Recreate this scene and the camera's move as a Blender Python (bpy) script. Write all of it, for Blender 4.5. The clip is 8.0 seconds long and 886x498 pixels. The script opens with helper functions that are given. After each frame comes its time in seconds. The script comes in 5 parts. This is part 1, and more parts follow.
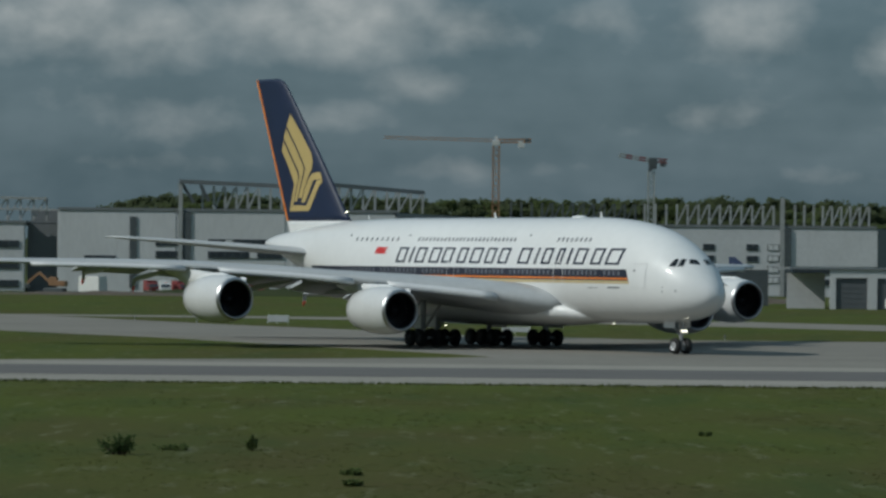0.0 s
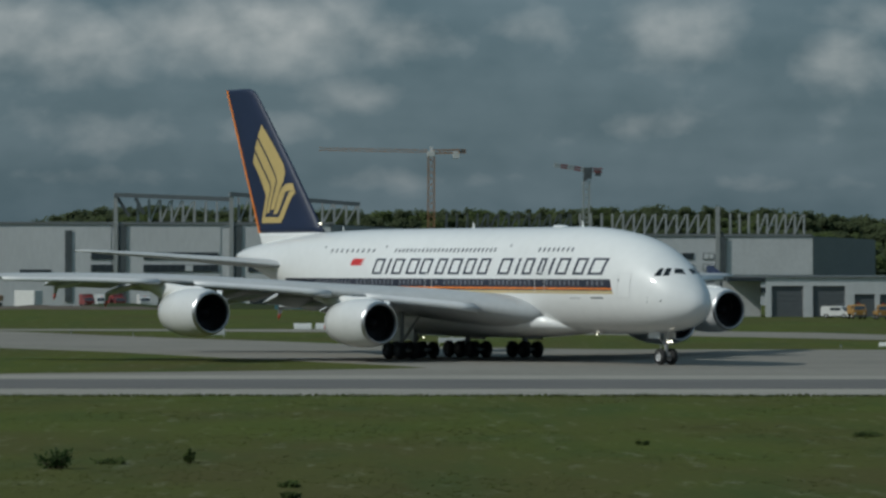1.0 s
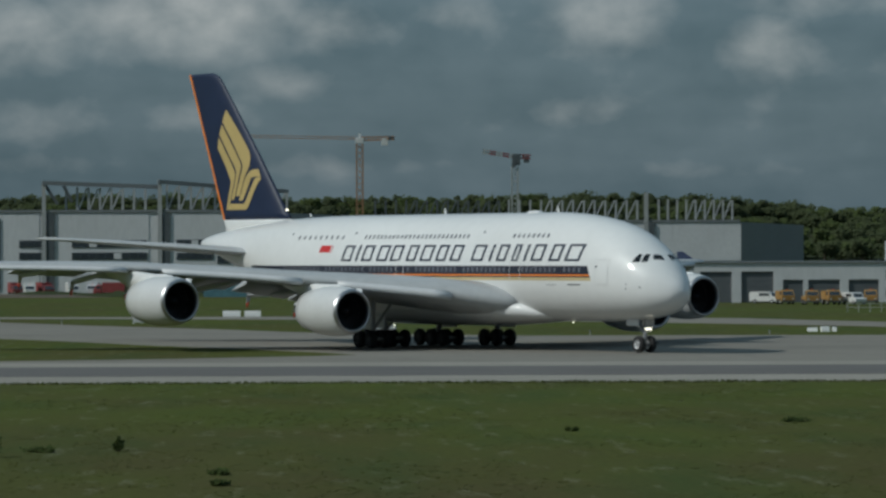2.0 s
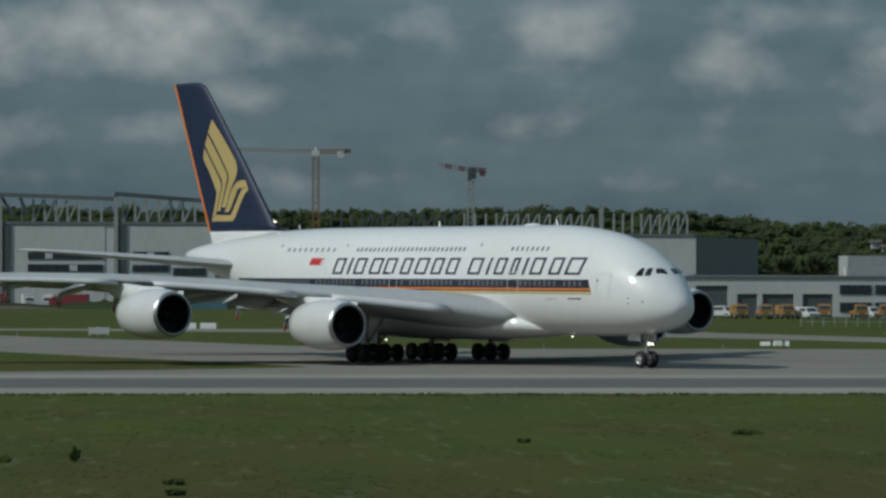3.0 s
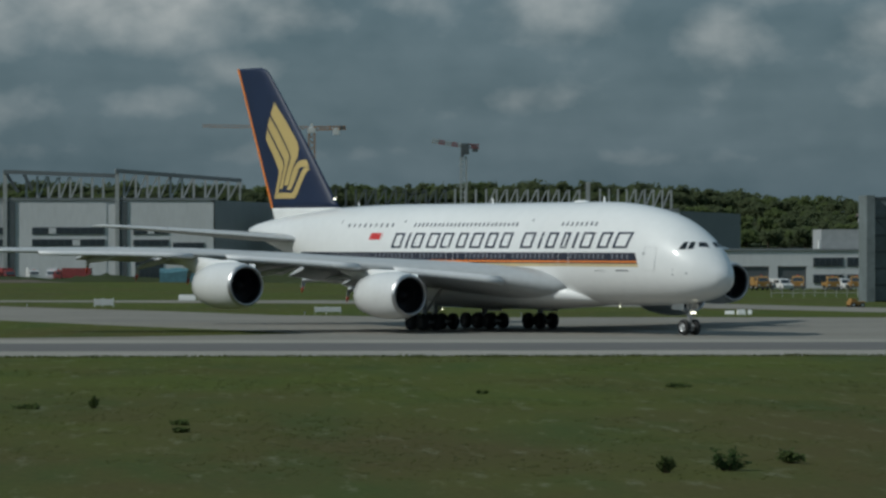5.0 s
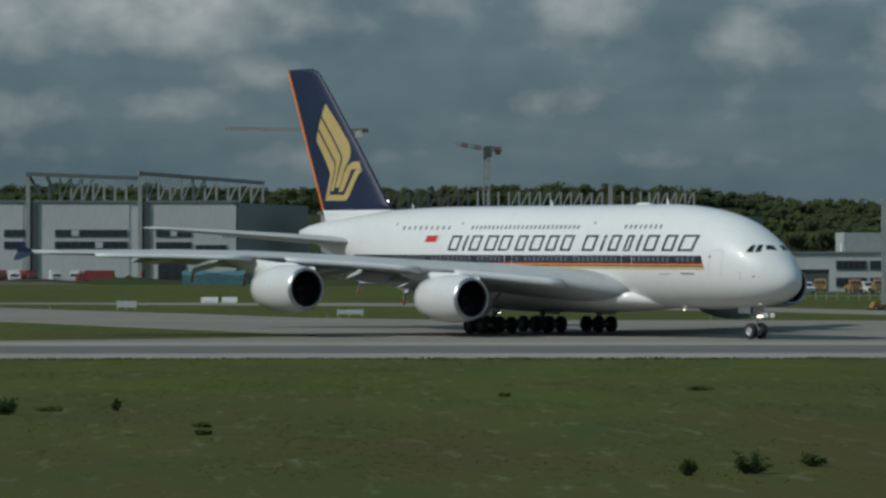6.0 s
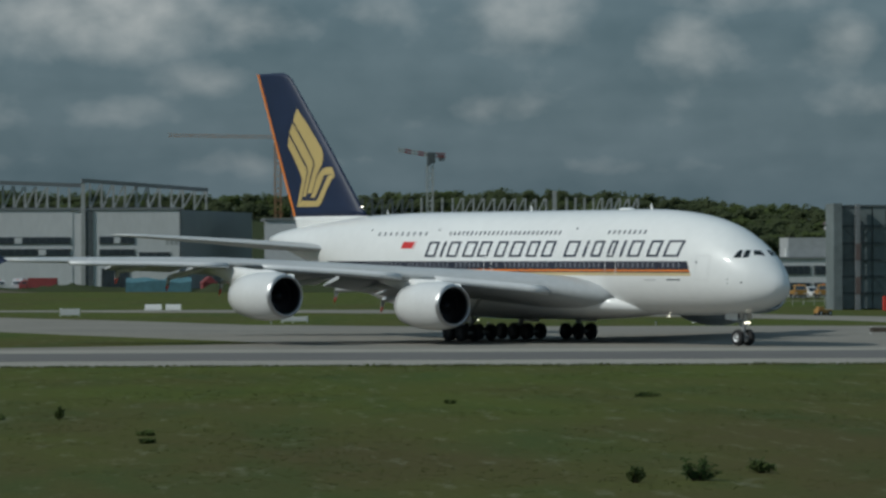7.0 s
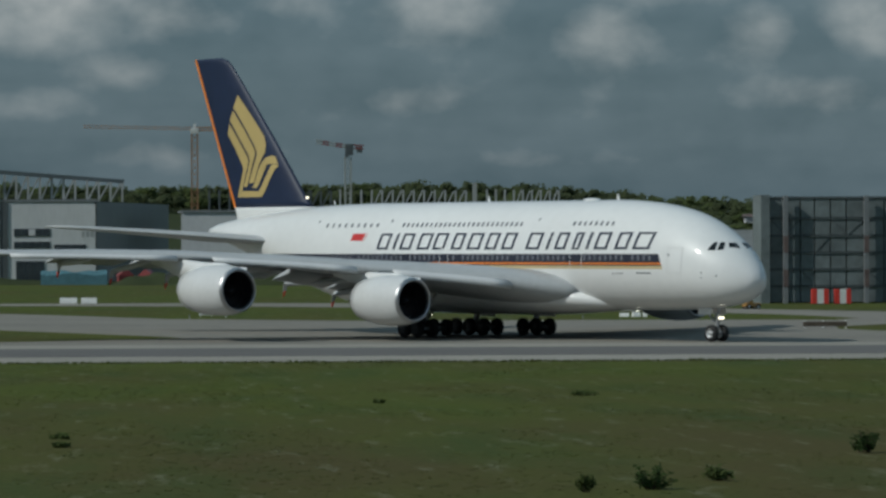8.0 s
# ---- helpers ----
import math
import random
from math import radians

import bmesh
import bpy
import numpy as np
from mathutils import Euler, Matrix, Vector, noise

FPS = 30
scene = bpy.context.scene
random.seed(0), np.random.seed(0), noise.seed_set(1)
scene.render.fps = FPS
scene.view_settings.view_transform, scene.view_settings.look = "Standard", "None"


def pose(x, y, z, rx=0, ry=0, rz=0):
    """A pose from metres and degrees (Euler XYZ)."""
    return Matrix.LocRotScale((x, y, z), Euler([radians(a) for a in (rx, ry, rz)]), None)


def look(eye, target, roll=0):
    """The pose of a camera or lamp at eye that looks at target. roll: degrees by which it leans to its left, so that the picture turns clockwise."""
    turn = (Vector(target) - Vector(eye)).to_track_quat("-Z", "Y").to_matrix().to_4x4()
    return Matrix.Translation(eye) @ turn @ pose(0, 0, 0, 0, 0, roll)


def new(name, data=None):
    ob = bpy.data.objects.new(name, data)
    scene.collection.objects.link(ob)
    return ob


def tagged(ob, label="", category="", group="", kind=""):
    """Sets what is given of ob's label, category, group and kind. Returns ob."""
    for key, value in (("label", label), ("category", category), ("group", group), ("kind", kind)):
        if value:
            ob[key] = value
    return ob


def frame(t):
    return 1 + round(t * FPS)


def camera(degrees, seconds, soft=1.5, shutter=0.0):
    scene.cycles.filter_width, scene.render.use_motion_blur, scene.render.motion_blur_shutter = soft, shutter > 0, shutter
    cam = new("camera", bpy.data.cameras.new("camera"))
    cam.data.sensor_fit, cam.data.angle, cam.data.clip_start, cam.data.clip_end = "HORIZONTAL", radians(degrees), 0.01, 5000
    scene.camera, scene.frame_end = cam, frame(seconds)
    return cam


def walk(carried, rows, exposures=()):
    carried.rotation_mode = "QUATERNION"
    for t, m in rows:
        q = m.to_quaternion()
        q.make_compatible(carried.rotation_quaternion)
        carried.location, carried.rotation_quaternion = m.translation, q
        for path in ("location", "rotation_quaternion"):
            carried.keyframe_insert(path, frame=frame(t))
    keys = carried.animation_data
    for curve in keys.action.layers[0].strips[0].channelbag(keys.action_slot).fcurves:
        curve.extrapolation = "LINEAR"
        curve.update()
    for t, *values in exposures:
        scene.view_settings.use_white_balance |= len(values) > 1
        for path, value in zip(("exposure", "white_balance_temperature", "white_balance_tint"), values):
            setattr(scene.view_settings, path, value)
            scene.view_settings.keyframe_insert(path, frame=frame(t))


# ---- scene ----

# ---------------------------------------------------------------- camera
EXPO = 0.0
SUN_E = 2.32
CLOUD_DARK, CLOUD_MID, CLOUD_LIT = (0.063, 0.100, 0.121), (0.124, 0.163, 0.184), (0.43, 0.415, 0.39)
cam = camera(11.935, 8.0, soft=2.7, shutter=0.5)
EYE_Z = 7.5


def aim(step, pan, tilt, roll):
    """A pose that stands step metres along y and looks pan degrees right of it."""
    p, q = radians(pan), radians(tilt)
    eye = Vector((0, step, EYE_Z))
    return look(eye, eye + 100 * Vector((math.sin(p) * math.cos(q), math.cos(p) * math.cos(q), math.sin(q))), roll)


CAMERA_ROWS = [
    (0, 15.5, 0.636, 0.117, 0.553), (0.5, 15.5, 1.113, -0.015, 0.587), (1, 15.5, 1.503, 0.270, 0.059),
    (1.5, 15.5, 2.459, 0.325, 0.406), (2, 15.5, 2.465, 0.091, -0.150), (2.2, 15.4, 2.842, 0.251, 0.313),
    (3.3, 11.5, 3.098, 0.267, 0.009), (3.5, 8.5, 2.795, 0.235, -0.121), (4, -8.5, 2.743, 0.063, 0.020),
    (4.2, -11.5, 3.033, 0.020, 0.020), (5.3, -14.0, 3.084, -0.107, -0.035), (5.5, -14.0, 2.817, -0.119, -0.113),
    (6, -14.0, 2.780, -0.046, 0.021), (6.5, -14.0, 3.367, 0.020, -0.400), (7, -13.0, 3.541, 0.039, -0.160),
    (7.5, -5.0, 4.596, 0.163, 0.223), (8, -3.5, 4.673, -0.067, -0.161)]
walk(cam, [(t, aim(*r)) for t, *r in CAMERA_ROWS], exposures=[(t, EXPO + e, 5900, 4) for t, e in ((0, 0.0), (1.5, 0.0), (2, -0.05), (3.5, -0.06), (5.3, 0.02), (7.5, 0.0), (8, -0.04))])

# the airliner's nose on the ground: seconds, x, y, heading in degrees
AIRLINER_ROWS = [
    (0, 25.24, 346.83, -58.31), (0.5, 26.91, 343.96, -58.34), (1, 28.66, 341.05, -58.32), (1.5, 30.23, 338.20, -58.42),
    (2, 31.99, 334.98, -58.31), (2.2, 32.89, 333.63, -58.32), (3.3, 35.36, 325.83, -57.71), (3.5, 35.65, 324.95, -57.67),
    (4, 38.12, 324.70, -58.69), (4.2, 38.68, 324.34, -58.64), (5.3, 41.93, 321.49, -57.63), (5.5, 42.63, 320.82, -57.48),
    (6, 44.10, 318.86, -57.26), (6.5, 45.60, 316.71, -57.06), (7, 46.92, 314.57, -56.86), (7.5, 48.15, 312.37, -56.33),
    (8, 49.57, 310.54, -55.93)]

# ---------------------------------------------------------------- sky and sun
SUN_DIR = Vector((0.78, 0.26, -0.66)).normalized()     # the way the light travels
sun_data = bpy.data.lights.new("sun", "SUN")
sun_data.energy, sun_data.angle, sun_data.color = SUN_E, radians(0.6), (1.0, 0.93, 0.82)
sun = new("sun", sun_data)
sun.matrix_world = look((0, 0, 200), Vector((0, 0, 200)) + SUN_DIR)

world = bpy.data.worlds.new("sky")
scene.world = world
world.use_nodes = True
wt = world.node_tree
wt.nodes.clear()


def wmath(op, a, b=None, c=None, clamp=False):
    n = wt.nodes.new("ShaderNodeMath")
    n.operation, n.use_clamp = op, clamp
    for i, v in enumerate((a, b, c)):
        if v is None:
            continue
        if isinstance(v, (int, float)):
            n.inputs[i].default_value = v
        else:
            wt.links.new(v, n.inputs[i])
    return n.outputs[0]


sky = wt.nodes.new("ShaderNodeTexSky")
sky.sky_type, sky.sun_disc = "NISHITA", False
sky.sun_elevation, sky.sun_rotation = math.asin(-SUN_DIR.z), math.atan2(-SUN_DIR.x, -SUN_DIR.y)
sky.air_density, sky.dust_density = 1.0, 1.5
coords = wt.nodes.new("ShaderNodeTexCoord")
split = wt.nodes.new("ShaderNodeSeparateXYZ")
wt.links.new(coords.outputs["Generated"], split.inputs[0])
# azimuth and height in degrees
az = wmath("MULTIPLY", wmath("ARCTAN2", split.outputs[0], split.outputs[1]), 57.2958)
el = wmath("MULTIPLY", wmath("ARCSINE", split.outputs[2]), 57.2958)
deg = wt.nodes.new("ShaderNodeCombineXYZ")
wt.links.new(az, deg.inputs[0])
wt.links.new(el, deg.inputs[1])


def cloud_noise(sx, sy, scale, detail, rough, offset, warp=0.6):
    m = wt.nodes.new("ShaderNodeMapping")
    m.inputs["Scale"].default_value = (sx, sy, 1)
    m.inputs["Location"].default_value = offset
    wt.links.new(deg.outputs[0], m.inputs[0])
    n = wt.nodes.new("ShaderNodeTexNoise")
    n.inputs["Scale"].default_value, n.inputs["Detail"].default_value = scale, detail
    n.inputs["Roughness"].default_value, n.inputs["Distortion"].default_value = rough, warp
    wt.links.new(m.outputs[0], n.inputs["Vector"])
    return n.outputs["Fac"]


billow = cloud_noise(0.62, 1.0, 1.0, 5, 0.46, (1.7, 0.4, 0), 0.1)
fine = cloud_noise(0.95, 1.25, 1.7, 4, 0.46, (5.1, 2.3, 0), 0.1)
bands = cloud_noise(0.20, 1.3, 1.0, 3, 0.42, (0.3, 7.0, 0), 0.1)
# sunlit heads of cumulus: azimuth, height, half width, half height, strength
HEADS = [(4.7, 3.25, 0.95, 0.50, 1.0), (6.8, 2.80, 0.65, 0.5, 0.9), (-1.1, 3.25, 1.8, 0.55, 1.35), (0.9, 3.1, 0.8, 0.4, 0.9), (-3.4, 3.0, 1.2, 0.5, 1.0),
         (0.3, 2.32, 0.75, 0.30, 0.62), (-3.0, 1.85, 1.3, 0.35, 0.5), (4.2, 1.95, 0.9, 0.26, 0.6), (-0.9, 1.9, 1.0, 0.3, 0.42), (2.6, 3.3, 0.6, 0.25, 0.55),
         (8.9, 2.85, 0.6, 0.4, 0.8), (9.8, 2.05, 0.9, 0.28, 0.6), (-4.4, 3.2, 1.4, 0.5, 1.1), (10.4, 3.05, 0.8, 0.5, 0.9), (1.0, 1.2, 2.2, 0.16, 0.3), (6.5, 1.15, 2.6, 0.14, 0.25), (-3.5, 1.25, 2.0, 0.16, 0.36), (7.6, 3.4, 1.6, 0.3, 0.6)]
heads = None
for a0, e0, wa, he, k in HEADS:
    da = wmath("DIVIDE", wmath("SUBTRACT", az, a0), wa)
    de = wmath("DIVIDE", wmath("SUBTRACT", el, e0), he)
    r2 = wmath("ADD", wmath("MULTIPLY", da, da), wmath("MULTIPLY", de, de))
    g = wmath("MULTIPLY", wmath("EXPONENT", wmath("MULTIPLY", r2, -1.0)), k)
    heads = g if heads is None else wmath("MAXIMUM", heads, g)
field = wmath("ADD", wmath("MULTIPLY", billow, 0.62), wmath("MULTIPLY", fine, 0.38))
edge = wmath("ADD", wmath("MULTIPLY", heads, 0.95), wmath("MULTIPLY_ADD", field, 1.6, -0.86))
puff = wmath("MULTIPLY", wmath("MULTIPLY_ADD", edge, 0.82, -0.10, clamp=True), wmath("MULTIPLY_ADD", fine, 1.1, 0.28, clamp=True))
veil = wmath("MULTIPLY_ADD", wmath("ADD", wmath("MULTIPLY", field, 0.55), wmath("MULTIPLY", bands, 0.45)), 3.3, -1.24, clamp=True)
ramp = wt.nodes.new("ShaderNodeMix")
ramp.data_type = "RGBA"
ramp.inputs["A"].default_value = (*CLOUD_DARK, 1)
ramp.inputs["B"].default_value = (*CLOUD_MID, 1)
wt.links.new(veil, ramp.inputs["Factor"])
ramp2 = wt.nodes.new("ShaderNodeMix")
ramp2.data_type = "RGBA"
ramp2.inputs["B"].default_value = (*CLOUD_LIT, 1)
wt.links.new(ramp.outputs["Result"], ramp2.inputs["A"])
wt.links.new(puff, ramp2.inputs["Factor"])
skyb = wt.nodes.new("ShaderNodeBackground")
skyb.inputs["Strength"].default_value = 0.08
wt.links.new(sky.outputs[0], skyb.inputs["Color"])
cloudb = wt.nodes.new("ShaderNodeBackground")
# a clouded sky grows brighter towards the zenith, about threefold
wt.links.new(wmath("MULTIPLY_ADD", split.outputs[2], 1.3, 0.96), cloudb.inputs["Strength"])
wt.links.new(ramp2.outputs["Result"], cloudb.inputs["Color"])
both = wt.nodes.new("ShaderNodeMixShader")
both.inputs[0].default_value = 0.85
wt.links.new(skyb.outputs[0], both.inputs[1])
wt.links.new(cloudb.outputs[0], both.inputs[2])
wout = wt.nodes.new("ShaderNodeOutputWorld")
wt.links.new(both.outputs[0], wout.inputs[0])


# ---------------------------------------------------------------- materials
def material(name, base, rough=0.6, metal=0.0, vary=0.12, scale=1.0, fine_scale=12.0, bump=0.0, coat=0.0, second=None, stretch=(1, 1, 1), emit=None, power=0.0, per_piece=0.0, spec=0.5):
    """A surface with two scales of tone variation, wear and fine relief, in metres of object space."""
    m = bpy.data.materials.new(name)
    m.use_nodes = True
    nt = m.node_tree
    b = nt.nodes["Principled BSDF"]
    b.inputs["Roughness"].default_value, b.inputs["Metallic"].default_value = rough, metal
    b.inputs["Coat Weight"].default_value, b.inputs["Specular IOR Level"].default_value = coat, spec
    co = nt.nodes.new("ShaderNodeTexCoord")
    mp = nt.nodes.new("ShaderNodeMapping")
    mp.inputs["Scale"].default_value = stretch
    nt.links.new(co.outputs["Object"], mp.inputs[0])
    big, small = nt.nodes.new("ShaderNodeTexNoise"), nt.nodes.new("ShaderNodeTexNoise")
    big.inputs["Scale"].default_value, big.inputs["Detail"].default_value = scale, 4
    small.inputs["Scale"].default_value, small.inputs["Detail"].default_value = fine_scale, 5
    for n in (big, small):
        nt.links.new(mp.outputs[0], n.inputs["Vector"])
    add = nt.nodes.new("ShaderNodeMath")
    add.operation = "ADD"
    nt.links.new(big.outputs["Fac"], add.inputs[0])
    nt.links.new(small.outputs["Fac"], add.inputs[1])
    rng = nt.nodes.new("ShaderNodeMapRange")
    rng.inputs["From Min"].default_value, rng.inputs["From Max"].default_value = 0.7, 1.3
    nt.links.new(add.outputs[0], rng.inputs["Value"])
    mix = nt.nodes.new("ShaderNodeMix")
    mix.data_type = "RGBA"
    lo = second if second else tuple(c * (1 - vary) for c in base)
    hi = base if second else tuple(min(1, c * (1 + vary)) for c in base)
    mix.inputs["A"].default_value, mix.inputs["B"].default_value = (*lo, 1), (*hi, 1)
    nt.links.new(rng.outputs[0], mix.inputs["Factor"])
    colour = mix.outputs["Result"]
    if per_piece:
        info = nt.nodes.new("ShaderNodeObjectInfo")
        hue = nt.nodes.new("ShaderNodeHueSaturation")
        r2 = nt.nodes.new("ShaderNodeMapRange")
        r2.inputs["To Min"].default_value, r2.inputs["To Max"].default_value = 1 - per_piece, 1 + per_piece
        nt.links.new(info.outputs["Random"], r2.inputs["Value"])
        nt.links.new(r2.outputs[0], hue.inputs["Value"])
        nt.links.new(colour, hue.inputs["Color"])
        colour = hue.outputs[0]
    nt.links.new(colour, b.inputs["Base Color"])
    rr = nt.nodes.new("ShaderNodeMapRange")
    rr.inputs["To Min"].default_value, rr.inputs["To Max"].default_value = max(0.02, rough - 0.06), min(1, rough + 0.08)
    nt.links.new(small.outputs["Fac"], rr.inputs["Value"])
    nt.links.new(rr.outputs[0], b.inputs["Roughness"])
    if bump:
        bp = nt.nodes.new("ShaderNodeBump")
        bp.inputs["Strength"].default_value, bp.inputs["Distance"].default_value = 0.6, bump
        nt.links.new(small.outputs["Fac"], bp.inputs["Height"])
        nt.links.new(bp.outputs[0], b.inputs["Normal"])
    if emit:
        b.inputs["Emission Color"].default_value, b.inputs["Emission Strength"].default_value = (*emit, 1), power
    return m


WHITE = material("white_aircraft_paint", (0.77, 0.775, 0.77), 0.42, vary=0.03, scale=0.15, fine_scale=1.2, coat=0.8, spec=0.35)
WHITE.node_tree.nodes["Principled BSDF"].inputs["Coat Roughness"].default_value = 0.06
WINGGREY = material("grey_wing_paint", (0.45, 0.465, 0.475), 0.42, vary=0.07, scale=0.25, fine_scale=2.0)
SLAT = material("pale_slat_paint", (0.60, 0.61, 0.62), 0.34, vary=0.05, scale=0.3, fine_scale=2.5)
NACELLE = material("white_nacelle_paint", (0.67, 0.675, 0.675), 0.25, vary=0.04, scale=0.4, fine_scale=3.0, coat=0.3)
for paint in (WHITE, NACELLE):     # evenly polished
    paint.node_tree.links.remove(paint.node_tree.nodes["Principled BSDF"].inputs["Roughness"].links[0])
NAVY = material("navy_paint", (0.014, 0.024, 0.060), 0.48, vary=0.15, scale=0.2, fine_scale=2.0, spec=0.35)
ORANGE = material("orange_paint", (0.75, 0.22, 0.03), 0.35, vary=0.06)
ORANGERED = material("orange_red_paint", (0.78, 0.10, 0.06), 0.4, vary=0.08)
GOLD = material("gold_paint", (0.50, 0.38, 0.15), 0.4, vary=0.08, scale=0.4)
PALEGOLD = material("pale_gold_paint", (0.55, 0.45, 0.25), 0.4, vary=0.06)
STRIPE = material("blackish_navy_paint", (0.022, 0.025, 0.042), 0.35, vary=0.15)
INK = material("dark_slate_paint", (0.035, 0.045, 0.07), 0.4, vary=0.1)
FLAGRED = material("red_paint", (0.55, 0.03, 0.03), 0.4, vary=0.08)
DARKGLASS = material("dark_window_glass", (0.015, 0.017, 0.02), 0.08, vary=0.2)
CABINGLASS = material("cabin_window_glass", (0.16, 0.17, 0.19), 0.25, vary=0.2)
SHADE = material("pale_window_blind", (0.15, 0.155, 0.18), 0.4, vary=0.1)
STEEL = material("bare_polished_metal", (0.46, 0.46, 0.47), 0.38, 1.0, vary=0.05)
DARKMETAL = material("dark_fan_metal", (0.03, 0.03, 0.035), 0.45, 0.6, vary=0.2)
HOTMETAL = material("exhaust_metal", (0.25, 0.22, 0.20), 0.4, 1.0, vary=0.15)
RUBBER = material("black_tyre_rubber", (0.018, 0.018, 0.019), 0.75, vary=0.25, scale=2, fine_scale=15)
HUB = material("pale_wheel_hub", (0.62, 0.63, 0.64), 0.4, 0.4, vary=0.1)
# main wheel hubs, much darker than the nose wheels'
DARKHUB = material("dark_wheel_hub", (0.07, 0.07, 0.072), 0.5, 0.3, vary=0.2)
STRUT = material("grey_gear_strut", (0.40, 0.41, 0.42), 0.4, 0.3, vary=0.15, fine_scale=6)
LAMPGLOW = material("lit_taxi_lamp", (0.9, 0.85, 0.7), 0.3, emit=(1.0, 0.88, 0.65), power=3)
GASKET = material("panel_gap_grey", (0.71, 0.715, 0.715), 0.5, vary=0.05)

TUFT = material("grass_blades", (0.098, 0.118, 0.034), 0.95, vary=0.3, scale=0.08, fine_scale=1.5, second=(0.092, 0.094, 0.042), spec=0.03)
CONCRETE = material("pale_worn_concrete", (0.282, 0.266, 0.232), 0.9, vary=0.16, scale=0.05, fine_scale=0.5, stretch=(0.4, 1, 1), spec=0.15)
ASPHALT = material("grey_asphalt", (0.148, 0.142, 0.136), 0.9, vary=0.16, scale=0.04, fine_scale=0.6, stretch=(0.25, 1, 1), spec=0.15)
TAXIWAY = material("weathered_taxiway_concrete", (0.222, 0.208, 0.182), 0.9, vary=0.14, scale=0.06, fine_scale=0.7, spec=0.15)


def translucent(m, share):
    """Lets part of the light through a leaf surface."""
    nt = m.node_tree
    b = nt.nodes["Principled BSDF"]
    tr, mx = nt.nodes.new("ShaderNodeBsdfTranslucent"), nt.nodes.new("ShaderNodeMixShader")
    nt.links.new(b.inputs["Base Color"].links[0].from_socket, tr.inputs["Color"])
    mx.inputs[0].default_value = share
    nt.links.new(b.outputs[0], mx.inputs[1])
    nt.links.new(tr.outputs[0], mx.inputs[2])
    nt.links.new(mx.outputs[0], nt.nodes["Material Output"].inputs["Surface"])
    return m


def grass_material():
    """Mown grass: green and brown patches, long mowing streaks, dry flecks, fine blades."""
    m = bpy.data.materials.new("airfield_grass")
    m.use_nodes = True
    nt = m.node_tree
    b = nt.nodes["Principled BSDF"]
    b.inputs["Roughness"].default_value, b.inputs["Specular IOR Level"].default_value = 0.95, 0.04
    co = nt.nodes.new("ShaderNodeTexCoord")

    def tex(scale, stretch, detail, rough=0.6, offset=(0, 0, 0)):
        mp = nt.nodes.new("ShaderNodeMapping")
        mp.inputs["Scale"].default_value, mp.inputs["Location"].default_value = stretch, offset
        nt.links.new(co.outputs["Object"], mp.inputs[0])
        n = nt.nodes.new("ShaderNodeTexNoise")
        n.inputs["Scale"].default_value, n.inputs["Detail"].default_value, n.inputs["Roughness"].default_value = scale, detail, rough
        nt.links.new(mp.outputs[0], n.inputs["Vector"])
        return n.outputs["Fac"]

    def span(v, a, c):
        r = nt.nodes.new("ShaderNodeMapRange")
        r.inputs["From Min"].default_value, r.inputs["From Max"].default_value = a, c
        nt.links.new(v, r.inputs["Value"])
        return r.outputs[0]

    def blend(f, a, c):
        x = nt.nodes.new("ShaderNodeMix")
        x.data_type = "RGBA"
        nt.links.new(f, x.inputs["Factor"])
        for k, v in (("A", a), ("B", c)):
            if isinstance(v, tuple):
                x.inputs[k].default_value = (*v, 1)
            else:
                nt.links.new(v, x.inputs[k])
        return x.outputs["Result"]
    sep = nt.nodes.new("ShaderNodeSeparateXYZ")
    nt.links.new(co.outputs["Object"], sep.inputs[0])
    worn = nt.nodes.new("ShaderNodeMapRange")          # the unwatered, browner side of the field
    worn.inputs["From Min"].default_value, worn.inputs["From Max"].default_value = 215, 140
    worn.inputs["To Min"].default_value, worn.inputs["To Max"].default_value = -0.05, 0.13
    nt.links.new(sep.outputs[1], worn.inputs["Value"])
    tilt = nt.nodes.new("ShaderNodeMath")
    nt.links.new(tex(0.05, (1, 0.40, 1), 6), tilt.inputs[0])
    nt.links.new(worn.outputs[0], tilt.inputs[1])
    patches = span(tilt.outputs[0], 0.38, 0.68)
    base = blend(patches, (0.080, 0.097, 0.023), (0.082, 0.074, 0.030))
    deep = span(tex(0.16, (1, 0.22, 1), 6, offset=(31, 7, 0)), 0.48, 0.78)
    base = blend(deep, base, (0.055, 0.080, 0.026))
    flecks = span(tex(0.8, (1, 0.16, 1), 6, 0.7, (5, 2, 0)), 0.56, 0.80)
    base = blend(flecks, base, (0.19, 0.19, 0.125))
    blades = span(tex(3.0, (1, 0.4, 1), 6, 0.75), 0.30, 0.75)
    hs = nt.nodes.new("ShaderNodeHueSaturation")
    vr = nt.nodes.new("ShaderNodeMapRange")
    vr.inputs["To Min"].default_value, vr.inputs["To Max"].default_value = 0.82, 1.16
    nt.links.new(blades, vr.inputs["Value"])
    nt.links.new(vr.outputs[0], hs.inputs["Value"])
    nt.links.new(base, hs.inputs["Color"])
    nt.links.new(hs.outputs[0], b.inputs["Base Color"])
    return m


